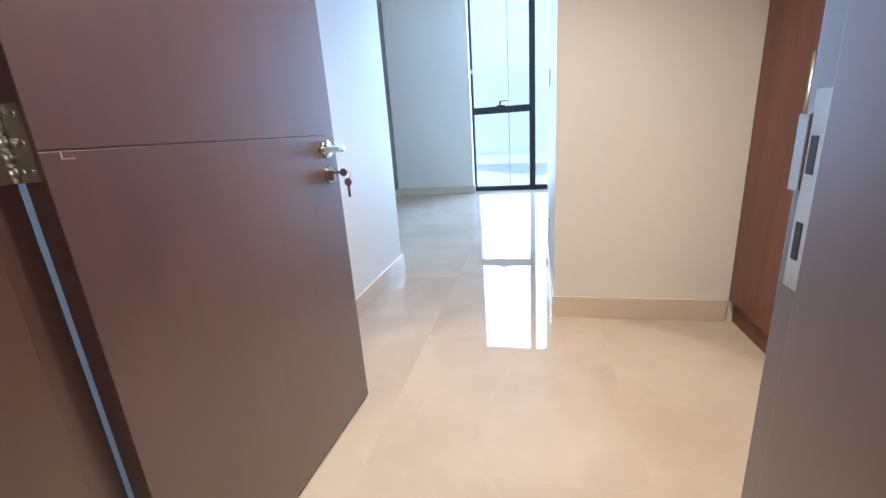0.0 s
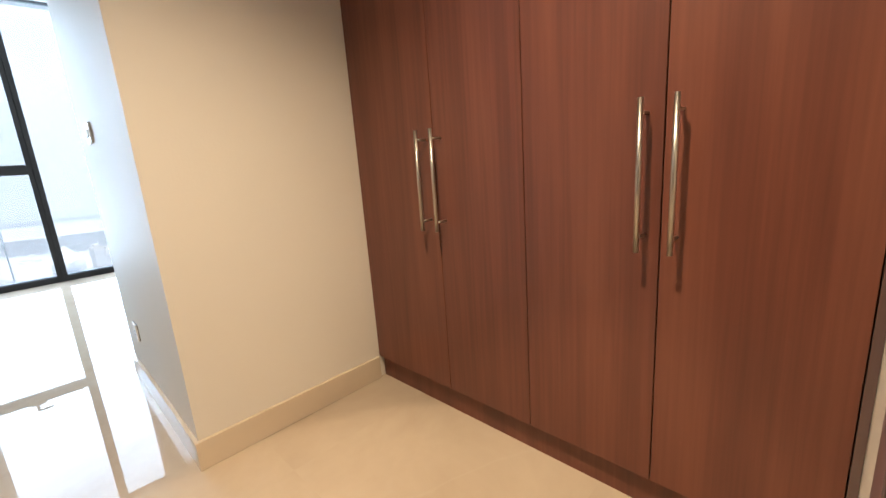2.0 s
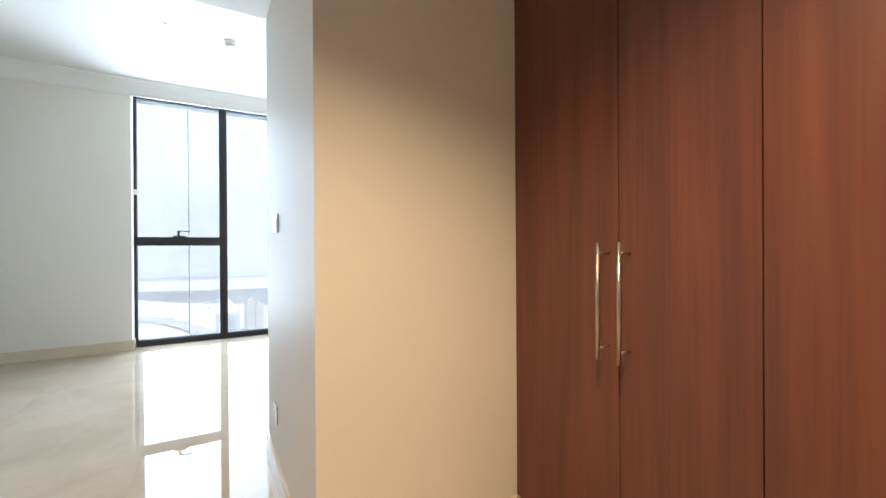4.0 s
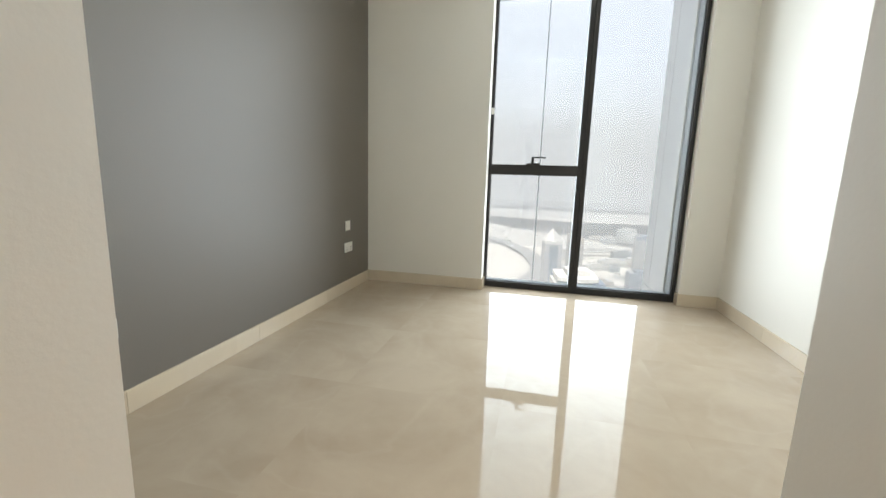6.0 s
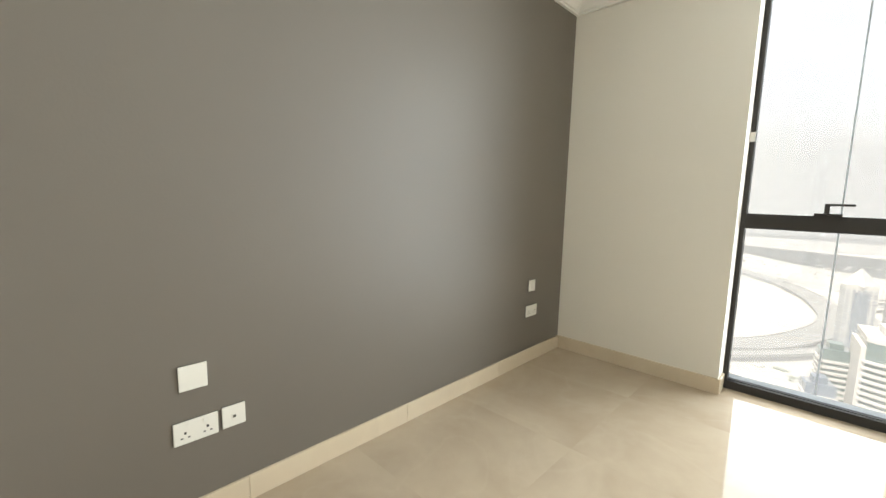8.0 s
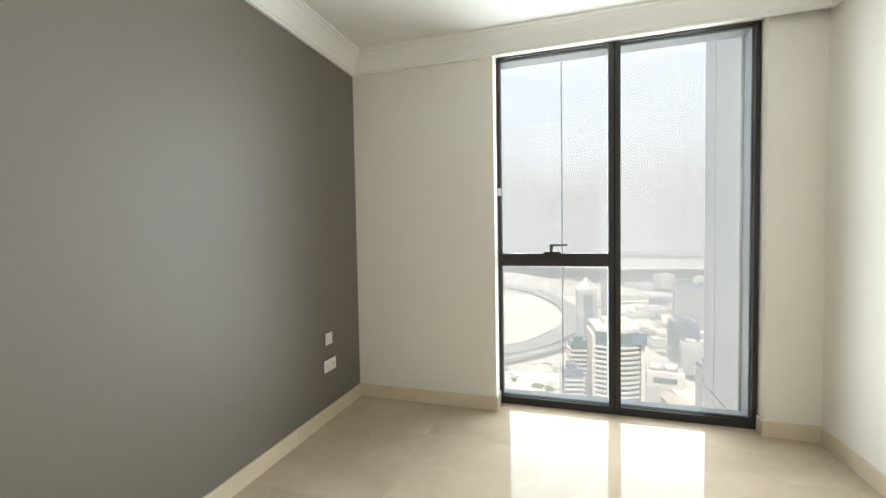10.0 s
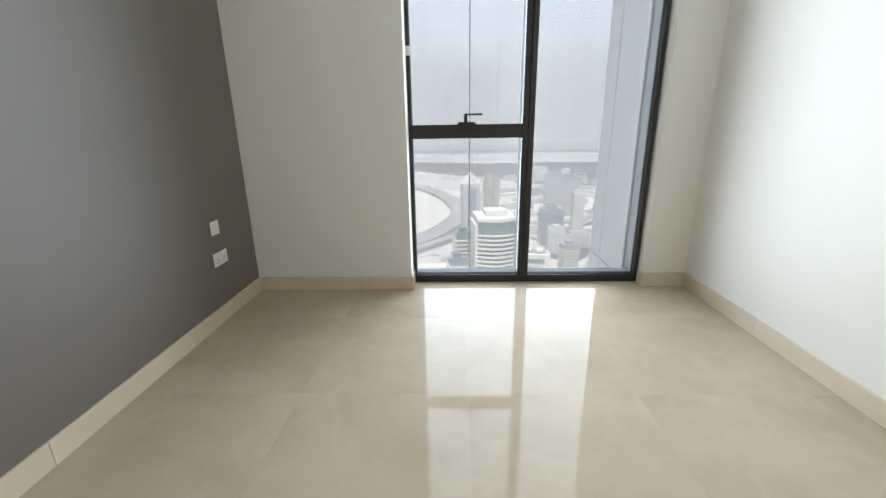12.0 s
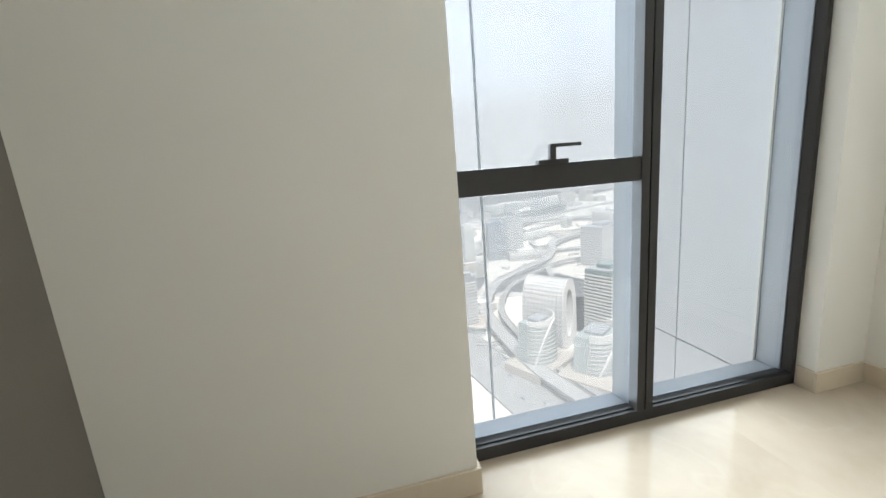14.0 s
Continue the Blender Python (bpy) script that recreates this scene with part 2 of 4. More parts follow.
wall("wall_west", (-0.2, YR - 0.2, 0, 0, 0.0, HC), M_GREY, "dark grey painted feature wall of the bedroom")
wall("wall_north_pier", (-0.2, 0, 0, WX0, 0.30, HC), M_WALL, "cream painted wall beside the tall window")
wall("wall_north_side", (WX1 + 0.005, 0.058, 0, WR + 0.2, 0.30, HC), M_WALL, "narrow cream painted wall between window and corner")
wall("wall_east", (WR, YB - 0.2, 0, WR + 0.2, 0.058, HC), M_WALL, "off-white painted side wall with sockets low down")
wall("wall_back", (0.0, YR - 0.2, 0, CX, YR, HC), M_WALL, "cream painted back wall of the bedroom")
wall("wall_corridor", (CX - 0.2, YD - 0.2, 0, CX, YR - 0.2, HC), M_WALL, "cream painted wall along the short corridor")
wall("wall_block", (BX, YA, 0, WR, YB, HC), M_WALL, "cream painted wall block between bedroom and wardrobe")
wall("wall_wardrobe_back", (3.6, YD, 0, 3.8, YA, HL), M_WALL, "cream wall behind the wardrobe")
wall("wall_block_end", (WR, YA, 0, 3.8, YA + 0.2, HL), M_WALL, "cream wall closing the wardrobe niche")
# unseen wall added overhead to keep sun off the cladding wing
wall("wall_facade", (-4.0, 0.1, HC + 0.151, 7.0, 0.30, 14.0), M_CLAD, "unseen pale outer wall above the window, added to block the sun")
wall("wall_window_head", (WX0, 0.0, 2.80, WX1 + 0.005, 0.30, HC + 0.15), M_WALL, "painted strip above the window")
# doorway wall
DX0, DX1, DH = 1.360, 2.365, 2.16
wall("wall_door_west", (CX - 0.2, YO, 0, DX0, YD, HC), M_WALL, "cream painted wall beside the entrance door")
wall("wall_door_east", (DX1, YO, 0, 3.8, YD, HC), M_WALL, "cream painted wall beside the wardrobe end")
wall("wall_door_head", (DX0, YO, DH, DX1, YD, HC), M_WALL, "cream painted wall above the doorway")
# lobby behind the camera
wall("wall_lobby_west", (0.3, -9.0, 0, 0.5, YO, 2.6), M_WALL, "cream lobby wall")
wall("wall_lobby_east", (3.5, -9.0, 0, 3.7, YO, 2.6), M_WALL, "cream lobby wall")
wall("wall_lobby_south", (0.3, -9.2, 0, 3.7, -9.0, 2.6), M_WALL, "cream lobby wall")
wall("wall_lobby_north", (0.3, YO - 0.001, 0, CX - 0.2, YO + 0.1, 2.6), M_WALL, "cream lobby wall")

ceil = tagged(block("ceiling", (-0.2, YR - 0.2, HC, WR + 0.2, 0.30, HC + 0.15), M_CEIL), "smooth white ceiling of the bedroom", "ceiling", kind=SET)
tagged(block("ceiling_corridor", (CX, YO, HL, 3.8, YB - 0.003, HL + 0.1), M_CEIL), "lower white ceiling over the dressing area", "ceiling", kind=SET)
tagged(block("ceiling_lobby", (0.3, -9.2, 2.4, 3.7, YO, 2.5), M_CEIL), "white lobby ceiling", "ceiling", kind=SET)
tagged(block("wall_bulkhead", (CX, YB - 0.2, HL + 0.1, BX, YB, HC), M_WALL), "painted bulkhead over the corridor mouth", "wall", kind=SET)


def cornice(name, a, b, out, label):
    """A moulded cornice from a to b; out is the way into the room."""
    a, b, out = Vector(a), Vector(b), Vector(out)
    prof = ((0, 2.75), (0.022, 2.75), (0.024, 2.764), (0.034, 2.768), (0.050, 2.795), (0.078, 2.835), (0.112, 2.866), (0.128, 2.874), (0.132, 2.882), (0.148, 2.886), (0.150, 2.899), (0, 2.899))
    bm = bmesh.new()
    rings = []
    for i, p in enumerate((a, b)):
        way = (b - a).normalized() * (1 if i == 0 else -1)
        rings.append([bm.verts.new(p + out * d + way * d + Vector((0, 0, z))) for d, z in prof])
    n = len(prof)
    for i in range(n):
        bm.faces.new((rings[0][i], rings[0][(i + 1) % n], rings[1][(i + 1) % n], rings[1][i]))
    bm.faces.new(rings[0])
    bm.faces.new(rings[1][::-1])
    finish(bm)
    return tagged(part(name, bm, M_CEIL), label, "cornice", kind=SET)


cornice("trim_cornice_west", (0, YR, 0), (0, 0, 0), (1, 0, 0), "white moulded cornice over the grey wall")
cornice("trim_cornice_north", (0, 0, 0), (WR, 0, 0), (0, -1, 0), "white moulded cornice over the window wall")
cornice("trim_cornice_east", (WR, 0.0, 0), (WR, YB, 0), (-1, 0, 0), "white moulded cornice over the side wall")
cornice("trim_cornice_south", (WR, YB, 0), (CX, YB, 0), (0, 1, 0), "white moulded cornice over the back wall")

# skirtings: pieces butted end to end
SH, ST = 0.108, 0.014


def skirting(name, x0, y0, x1, y1, label="cream marble skirting along the wall foot"):
    bm = bmesh.new()
    box(bm, x0, y0, 0.0, x1, y1, SH)
    finish(bm, 0.0015, 1)
    return tagged(part(name, bm, M_SKIRT), label, "skirting", kind=SET)


def skirting_run(axis, fixed, side, a, b, step=0.9):
    """Lengths of skirting on a wall; axis is the way it runs, side the way it faces."""
    n = max(1, round(abs(b - a) / step))
    for i in range(n):
        p, q = a + (b - a) * i / n, a + (b - a) * (i + 1) / n
        p, q = min(p, q) + 0.0005, max(p, q) - 0.0005
        lo, hi = min(fixed, fixed + side * ST), max(fixed, fixed + side * ST)
        if axis == "y":
            skirting("baseboard", lo, p, hi, q)
        else:
            skirting("baseboard", p, lo, q, hi)


skirting_run("y", 0.0, 1, YR, -0.0)
skirting_run("x", 0.0, -1, ST, WX0 + ST, 1.25)
skirting_run("y", WX0, 1, 0.0, YW - 0.01)
skirting_run("y", WX1 + 0.005, -1, 0.058, YW - 0.01)
skirting_run("x", 0.058, -1, WX1 + 0.005 - ST, WR - ST)
skirting_run("y", WR, -1, 0.058, YB)
skirting_run("x", YB, 1, BX - ST, WR - ST)
skirting_run("y", BX, -1, YB, YA)
skirting_run("x", YA, -1, BX - ST, 2.970)
skirting_run("x", YR, 1, ST, CX + ST)
skirting_run("y", CX, 1, YR, YD)
skirting_run("x", YD, 1, CX + ST, DX0 - 0.06)
skirting_run("x", YD, 1, DX1 + 0.06, 2.95)

# ---- window ----
win = thing("window_1", pose(0, 0, 0), "tall dark aluminium window reaching the floor, opening pane at upper left", "window")
win["kind"] = SET
MX0, MX1 = 2.040, 2.126
F0, F1 = YW, YW + 0.055
ZT = 2.80
for nm, c in (("window_frame", (WX0, F0, 0.0, WX1, F1 + 0.02, 0.06)), ("window_frame", (WX0, F0, 2.790, WX1, F1, ZT)),
              ("window_frame", (WX0, F0, 0.06, WX0 + 0.028, F1, 2.790)), ("window_frame", (WX1 - 0.028, F0, 0.06, WX1, F1, 2.790)),
              ("mullion", (MX0, F0 - 0.006, 0.06, 2.080, F1, 2.790)), ("mullion", (2.086, F0 - 0.006, 0.06, MX1, F1, 2.790)),
              ("transom", (WX0 + 0.028, F0, 1.133, MX0, F1, 1.232))):
    block(nm, c, M_FRAME, win, 0.002)
block("gasket", (2.080, F0 + 0.01, 0.06, 2.086, F1, 2.790), M_SEAL, win)
block("gasket", (WX0 + 0.028, F0 + 0.02, 0.060, WX1 - 0.028, F0 + 0.03, 0.066), M_SEAL, win)
# outer box of the frame
G0, G1 = F1, 0.335
for nm, c in (("outer_sill", (WX0 - 0.02, G0 + 0.02, 0.0, WX1, G1, 0.052)), ("outer_head", (WX0 - 0.02, G0, 2.775, WX1, G1, ZT)),
              ("outer_jamb", (WX0 - 0.02, G0, 0.052, WX0 + 0.012, G1, 2.775)), ("outer_jamb", (WX1 - 0.034, G0, 0.052, WX1 - 0.002, G1, 2.775)),
              ("outer_mullion", (MX0 + 0.006, G0, 0.052, MX1 - 0.006, G1, 2.775)), ("outer_transom", (WX0 + 0.012, G0, 1.150, MX0 + 0.006, G0 + 0.03, 1.222))):
    block(nm, c, M_SILVER, win, 0.001, "silver aluminium outer profile")
for c in ((WX0 + 0.02, F1 - 0.012, 0.055, MX0 + 0.005, F1 - 0.006, 1.138), (WX0 + 0.02, F1 - 0.012, 1.227, MX0 + 0.005, F1 - 0.006, 2.792), (MX1 - 0.005, F1 - 0.012, 0.055, WX1 - 0.02, F1 - 0.006, 2.792)):
    pane = block("pane", c, M_GLASS, win, 0, "slightly dusty clear glass")
    pane.visible_shadow = False
# handle of the opening pane
hd = new("window_handle")
hd.parent = win
bm = bmesh.new()
box(bm, 1.568, F0 - 0.022, 1.232, 1.696, F0 + 0.012, 1.249)
finish(bm, 0.003)
part("handle_base", bm, M_FRAME, hd)
bm = bmesh.new()
box(bm, 1.612, F0 - 0.030, 1.249, 1.638, F0 - 0.006, 1.302)
box(bm, 1.612, F0 - 0.032, 1.293, 1.745, F0 - 0.014, 1.307)
finish(bm, 0.003)
part("lever", bm, M_FRAME, hd)
tagged(block("window_latch", (WX0 + 0.0, F0 - 0.012, 1.70, WX0 + 0.03, F0, 1.76), M_PLATE, win), "small white sensor")

block("edge_trim", (2.9475, 0.3355, 0.0, 2.9545, 0.345, 2.80), M_PLATE, win, 0, "bright corner trim")

# the cladding wing outside the window
wing = thing("cladding_wing", pose(2.955, 0.337, 0), "pale grey metal cladding wing standing out beside the window", "cladding")
L = 0.820
block("core", (0.012, 0.0, -3.0, 0.55, L - 0.012, 4.2), M_GAP, wing)
for z0, z1 in ((-3.0, -0.045), (-0.037, 4.2)):
    for y0, y1 in ((0.0, 0.546), (0.554, L)):
        block("panel", (0.0, y0, z0, 0.012, y1, z1), M_CLAD, wing, 0.0015)
    block("panel", (0.0, L - 0.012 + 0.012, z0, 0.55, L + 0.012, z1), M_CLAD, wing, 0.0015)

screen = thing("outer_glass_screen", pose(0, 1.17, 0), "frameless outer glass screen with a dark upright joint", "glass screen")
for x0, x1 in ((-0.9, 1.684), (1.696, 2.953)):
    o = block("pane", (x0, 0, -3.0, x1, 0.012, 4.2), M_OUTGLASS, screen)
    o.visible_shadow = False
block("joint", (1.684, -0.004, -3.0, 1.696, 0.016, 4.2), M_SILVER, screen, 0, "grey silicone joint")
block("side_post", (-0.95, -0.85, -3.0, -0.9, 0.03, 4.2), M_CLAD, screen)
# slab edge under the sill
tagged(block("ledge", (-0.95, 0.302, -0.6, 2.95, 0.334, -0.05), M_CLAD), "pale metal slab edge below the window", "ledge", kind=SET)

# ---- wardrobe ----
ward = thing("wardrobe", pose(2.972, 0, 0), "built-in dark red-brown veneered wardrobe, four closed doors over a plinth", "wardrobe")
block("body", (0.022, YD + 0.004, 0.1085, 0.62, YA - 0.002, HL - 0.004), M_GAP, ward)
block("plinth", (0.028, YD + 0.03, 0.0, 0.046, YA - 0.003, 0.108), M_WARD, ward, 0.0008)
edges = [-4.266, -4.720, -5.083, -5.457, -5.822]
for i in range(4):
    y1, y0 = edges[i] - 0.0015, edges[i + 1] + 0.0015
    bm = bmesh.new()
    box(bm, 0, y0, 0.110, 0.020, y1, HL - 0.02)
    finish(bm, 0.0012)
    door = part("door", bm, M_WARD, ward, "red-brown veneered wardrobe door")
    hy = (y0 + 0.036) if i in (0, 2) else (y1 - 0.034)
    bm = bmesh.new()
    cyl(bm, (-0.048, hy, 0.752), (-0.048, hy, 1.100), 0.0062)
    part("handle", bm, M_STEEL, door, "brushed steel bar handle", True)
    for hz in (0.785, 1.068):
        bm = bmesh.new()
        cyl(bm, (0.001, hy, hz), (-0.046, hy, hz), 0.0042, 12)
        part("handle_post", bm, M_STEEL, door, "brushed steel handle post", True)
block("side_filler", (0.004, YD + 0.001, 0.0, 0.02, -5.8235, HL - 0.004), M_DOOR, ward)
block("side_filler", (0.006, -4.2645, 0.108, 0.02, YA - 0.001, HL - 0.004), M_WARD, ward)

# ---- entrance door ----
HXD, HYD = 1.446, YD + 0.045
ang = -2.6
entry = thing("door_1", pose(HXD, HYD, 0.008, 0, 0, ang), "dark wooden entrance door standing wide open into the room", "door")
entry["kind"] = SET
LW, LH, LT = 0.80, 2.14, 0.044
bm = bmesh.new()
GZV = 0.945
box(bm, -LT + 0.002, 0.003, 0, -0.002, LW - 0.001, LH)
finish(bm)
pan = bmesh.new()
for z0, z1 in ((0, GZV - 0.0012), (GZV + 0.0012, LH)):
    box(pan, -LT, 0.002, z0, 0, LW, z1)
finish(pan, 0.0012)
tmp = bpy.data.meshes.new("tmp")
pan.to_mesh(tmp)
pan.free()
bm.from_mesh(tmp)
bpy.data.meshes.remove(tmp)
leaf = part("door_leaf", bm, M_DOOR, entry)
LZ = 0.905
bm = bmesh.new()
box(bm, 0.0, 0.028, 0.932, 0.0006, 0.0295, 0.943)
box(bm, 0.0, 0.0297, 0.932, 0.0006, 0.046, 0.9332)
part("scratch", bm, M_SKIRT, entry, "small pale scratch near the hinge")
# lever set on both faces
for s, x in ((1, 0.0), (-1, -LT)):
    lev = new("door_handle")
    lev.parent = entry
    bm = bmesh.new()
    cyl(bm, (x, LW - 0.06, LZ), (x + s * 0.008, LW - 0.06, LZ), 0.026, 32)
    cyl(bm, (x, LW - 0.06, LZ), (x + s * 0.05, LW - 0.06, LZ), 0.0095, 16)
    part("rosette", bm, M_CHROME, lev, "satin chrome round rosette", True)
    bm = bmesh.new()
    box(bm, min(x + s * 0.042, x + s * 0.06), LW - 0.175, LZ - 0.010, max(x + s * 0.042, x + s * 0.06), LW - 0.048, LZ + 0.010)
    finish(bm, 0.006, 3)
    part("lever", bm, M_CHROME, lev, "satin chrome lever", True)
    cy = new("lock")
    cy.parent = entry
    bm = bmesh.new()
    cyl(bm, (x, LW - 0.06, LZ - 0.076), (x + s * 0.008, LW - 0.06, LZ - 0.076), 0.026, 32)
    box(bm, min(x, x + s * 0.02), LW - 0.068, LZ - 0.094, max(x, x + s * 0.02), LW - 0.052, LZ - 0.064)
    finish(bm)
    part("escutcheon", bm, M_CHROME, cy, "satin chrome lock cylinder cover")
keys = thing("key_ring", entry.matrix_world @ pose(0.02, LW - 0.06, LZ - 0.071), "two steel keys on a ring, one in the lock", "keys")
bm = bmesh.new()
box(bm, 0.0, -0.0015, -0.004, 0.018, 0.0015, 0.004)
cyl(bm, (0.030, -0.0015, 0), (0.030, 0.0015, 0), 0.012, 20)
part("key", bm, M_CHROME, keys)
bm = bmesh.new()
for i in range(16):
    a0, a1 = 2 * math.pi * i / 16, 2 * math.pi * (i + 1) / 16
    cyl(bm, (0.040 + 0.012 * math.cos(a0), 0, -0.008 + 0.012 * math.sin(a0)), (0.040 + 0.012 * math.cos(a1), 0, -0.008 + 0.012 * math.sin(a1)), 0.001, 6)
part("ring", bm, M_STEEL, keys)
bm = bmesh.new()
cyl(bm, (0.042, -0.0015, -0.030), (0.042, 0.0015, -0.030), 0.012, 20)
box(bm, 0.038, -0.0012, -0.075, 0.046, 0.0012, -0.035)
part("hanging_key", bm, M_STEEL, keys)

frame_d = thing("door_frame_1", pose(0, 0, 0), "dark wooden door frame with architrave round the doorway", "door frame")
frame_d["kind"] = SET
JT = 0.038
block("jamb", (DX0, YO + 0.001, 0, DX0 + JT, YD + 0.0445, DH - JT), M_DOOR, frame_d, 0.0015)
block("jamb", (DX1 - JT, YO + 0.001, 0, DX1, YD + 0.039, DH - JT), M_DOOR, frame_d, 0.0015)
block("head", (DX0, YO + 0.001, DH - JT, DX1, YD - 0.001, DH), M_DOOR, frame_d, 0.0015)
block("stop", (DX0 + JT, YO + 0.03, 0, DX0 + JT + 0.012, YD - 0.01, DH - JT), M_DOOR, frame_d, 0.001)
block("stop", (DX1 - JT - 0.012, YO + 0.03, 0, DX1 - JT, YD - 0.01, DH - JT), M_DOOR, frame_d, 0.001)
for yy0, yy1 in ((YO - 0.016, YO - 0.001), (YD + 0.001, YD + 0.036)):
    block("architrave", (DX0 - 0.055, yy0, 0, DX0 - 0.001, yy1, DH + 0.055), M_DOOR, frame_d, 0.002)
    block("architrave", (DX1 + 0.001, yy0, 0, DX1 + 0.055, yy1, DH + 0.055), M_DOOR, frame_d, 0.002)
    block("architrave", (DX0 - 0.001, yy0, DH + 0.001, DX1 + 0.001, yy1, DH + 0.055), M_DOOR, frame_d, 0.002)
strike = new("strike_plate")
strike.parent = frame_d
block("plate", (DX1 - JT - 0.0025, YD + 0.003, 0.785, DX1 - JT - 0.0003, YD + 0.026, 0.957), M_CHROME, strike, 0.0006)
block("lip", (DX1 - JT - 0.004, YD + 0.026, 0.872, DX1 - JT - 0.0003, YD + 0.041, 0.938), M_CHROME, strike, 0.0008)
block("latch_hole", (DX1 - JT - 0.0029, YD + 0.012, 0.888, DX1 - JT - 0.0026, YD + 0.021, 0.920), M_HOLE_SHADE, strike, label="dark latch opening")
block("bolt_hole", (DX1 - JT - 0.0029, YD + 0.012, 0.812, DX1 - JT - 0.0026, YD + 0.021, 0.846), M_HOLE_SHADE, strike, label="dark bolt opening")
for hz in (0.912, 0.25, 1.85):
    hg = new("hinge")
    hg.parent = frame_d
    bm = bmesh.new()
    for k in range(5):
        cyl(bm, (HXD - LT - 0.002, HYD - 0.004, hz + k * 0.021), (HXD - LT - 0.002, HYD - 0.004, hz + k * 0.021 + 0.0195), 0.0065, 16)
    part("knuckle", bm, M_STEEL, hg, "", True)
    bm = bmesh.new()
    box(bm, DX0 + JT + 0.0003, YD + 0.004, hz, DX0 + JT + 0.003, YD + 0.038, hz + 0.104)
    box(bm, HXD - LT + 0.002, HYD + 0.0005, hz, HXD - 0.008, HYD + 0.0033, hz + 0.104)
    for k, dz in itertools.product((0.010, 0.026), (0.014, 0.052, 0.09)):
        cyl(bm, (DX0 + JT + 0.002, YD + 0.038 - k, hz + dz), (DX0 + JT + 0.0042, YD + 0.038 - k, hz + dz), 0.004, 10)
        cyl(bm, (HXD - 0.008 - k, HYD + 0.002, hz + dz), (HXD - 0.008 - k, HYD - 0.0012, hz + dz), 0.004, 10)
    part("hinge_leaf", bm, M_STEEL, hg, "steel hinge leaves with screws")


# ---- plates on the walls ----
def plate(kind, m, w, h, label):
    """A wall plate; local x runs along the wall, z up, y into the room."""
    ob = thing(kind, m, label, "light switch" if "switch" in kind else "socket")
    bm = bmesh.new()
    box(bm, -w / 2, 0.0022, -h / 2, w / 2, 0.009, h / 2)
    finish(bm, 0.0015, 2)
    part("faceplate", bm, M_PLATE, ob)
    # near-black strip at the plate's foot, its edge shadow put into colour
    block("back_box", (-w / 2 - 0.0003, 0, -h / 2 - 0.0003, w / 2 + 0.0003, 0.0021, h / 2 + 0.0003), M_HOLE_SHADE, ob, 0, "dark line round the plate, put in as its edge shadow")
    return ob


def uk_outlet(ob, cx, cz=0.0):
    bm = bmesh.new()
    box(bm, cx - 0.004, 0.0088, cz + 0.006, cx + 0.004, 0.0096, cz + 0.016)
    box(bm, cx - 0.0155, 0.0088, cz - 0.010, cx - 0.0075, 0.0096, cz - 0.005)
    box(bm, cx + 0.0075, 0.0088, cz - 0.010, cx + 0.0155, 0.0096, cz - 0.005)
    finish(bm)
    part("pin_holes", bm, M_HOLE_SHADE, ob)


def rocker(ob, cx, cz=0.0, w=0.022, h=0.036):
    bm = bmesh.new()
    box(bm, cx - w / 2, 0.0085, cz - h / 2, cx + w / 2, 0.0125, cz + h / 2)
    finish(bm, 0.0012)
    part("rocker", bm, M_PLATE, ob)


def double_socket(m, label):
    ob = plate("double_socket", m, 0.152, 0.088, label)
    for cx in (-0.038, 0.038):
        uk_outlet(ob, cx, -0.012)
        rocker(ob, cx * 0.72 if cx > 0 else cx * 0.72, 0.028, 0.009, 0.014)
    return ob


def data_socket(m, label, ports=(-0.012, 0.012)):
    ob = plate("data_socket", m, 0.088, 0.088, label)
    for cx in ports:
        bm = bmesh.new()
        box(bm, cx - 0.010, 0.0086, -0.012, cx + 0.010, 0.0115, 0.012)
        finish(bm, 0.001)
        pt = part("port", bm, M_PLATE, ob)
        bm = bmesh.new()
        box(bm, cx - 0.006, 0.0115, -0.007, cx + 0.006, 0.0119, 0.004)
        finish(bm)
        part("port_hole", bm, M_HOLE_SHADE, pt)
    return ob


FW = -90   # plates on the grey wall face +x
FE = 90    # plates on the right wall face -x
double_socket(pose(0.0, -2.823, 0.396, 0, 0, FW), "white double socket low on the dark grey wall")
data_socket(pose(0.0, -2.688, 0.400, 0, 0, FW), "white data socket beside the double socket on the grey wall", (0.0,))
plate("blanking_plate", pose(0.0, -2.825, 0.606, 0, 0, FW), 0.096, 0.096, "white blank plate above the sockets on the dark grey wall")
o = plate("light_switch", pose(0.0, -0.475, 0.621, 0, 0, FW), 0.088, 0.088, "white switch on the grey wall near the window")
rocker(o, 0, 0, 0.026, 0.05)
double_socket(pose(0.0, -0.467, 0.418, 0, 0, FW), "white double socket on the grey wall near the window")
double_socket(pose(WR, -1.645, 0.345, 0, 0, FE), "white double socket low on the off-white wall")
data_socket(pose(WR, -1.768, 0.350, 0, 0, FE), "white data socket low on the off-white wall")
o = plate("thermostat_switch", pose(BX, -3.475, 1.205, 0, 0, FE), 0.105, 0.082, "brushed bronze switch plate with two white rockers on the corridor wall")
o.children[0].data.materials[0] = M_BRONZE
for cx in (-0.014, 0.012):
    rocker(o, cx, 0.0, 0.014, 0.036)
o = plate("light_socket", pose(BX, -3.42, 0.305, 0, 0, FE), 0.088, 0.08, "white socket low on the corridor wall")
uk_outlet(o, 0, -0.008)


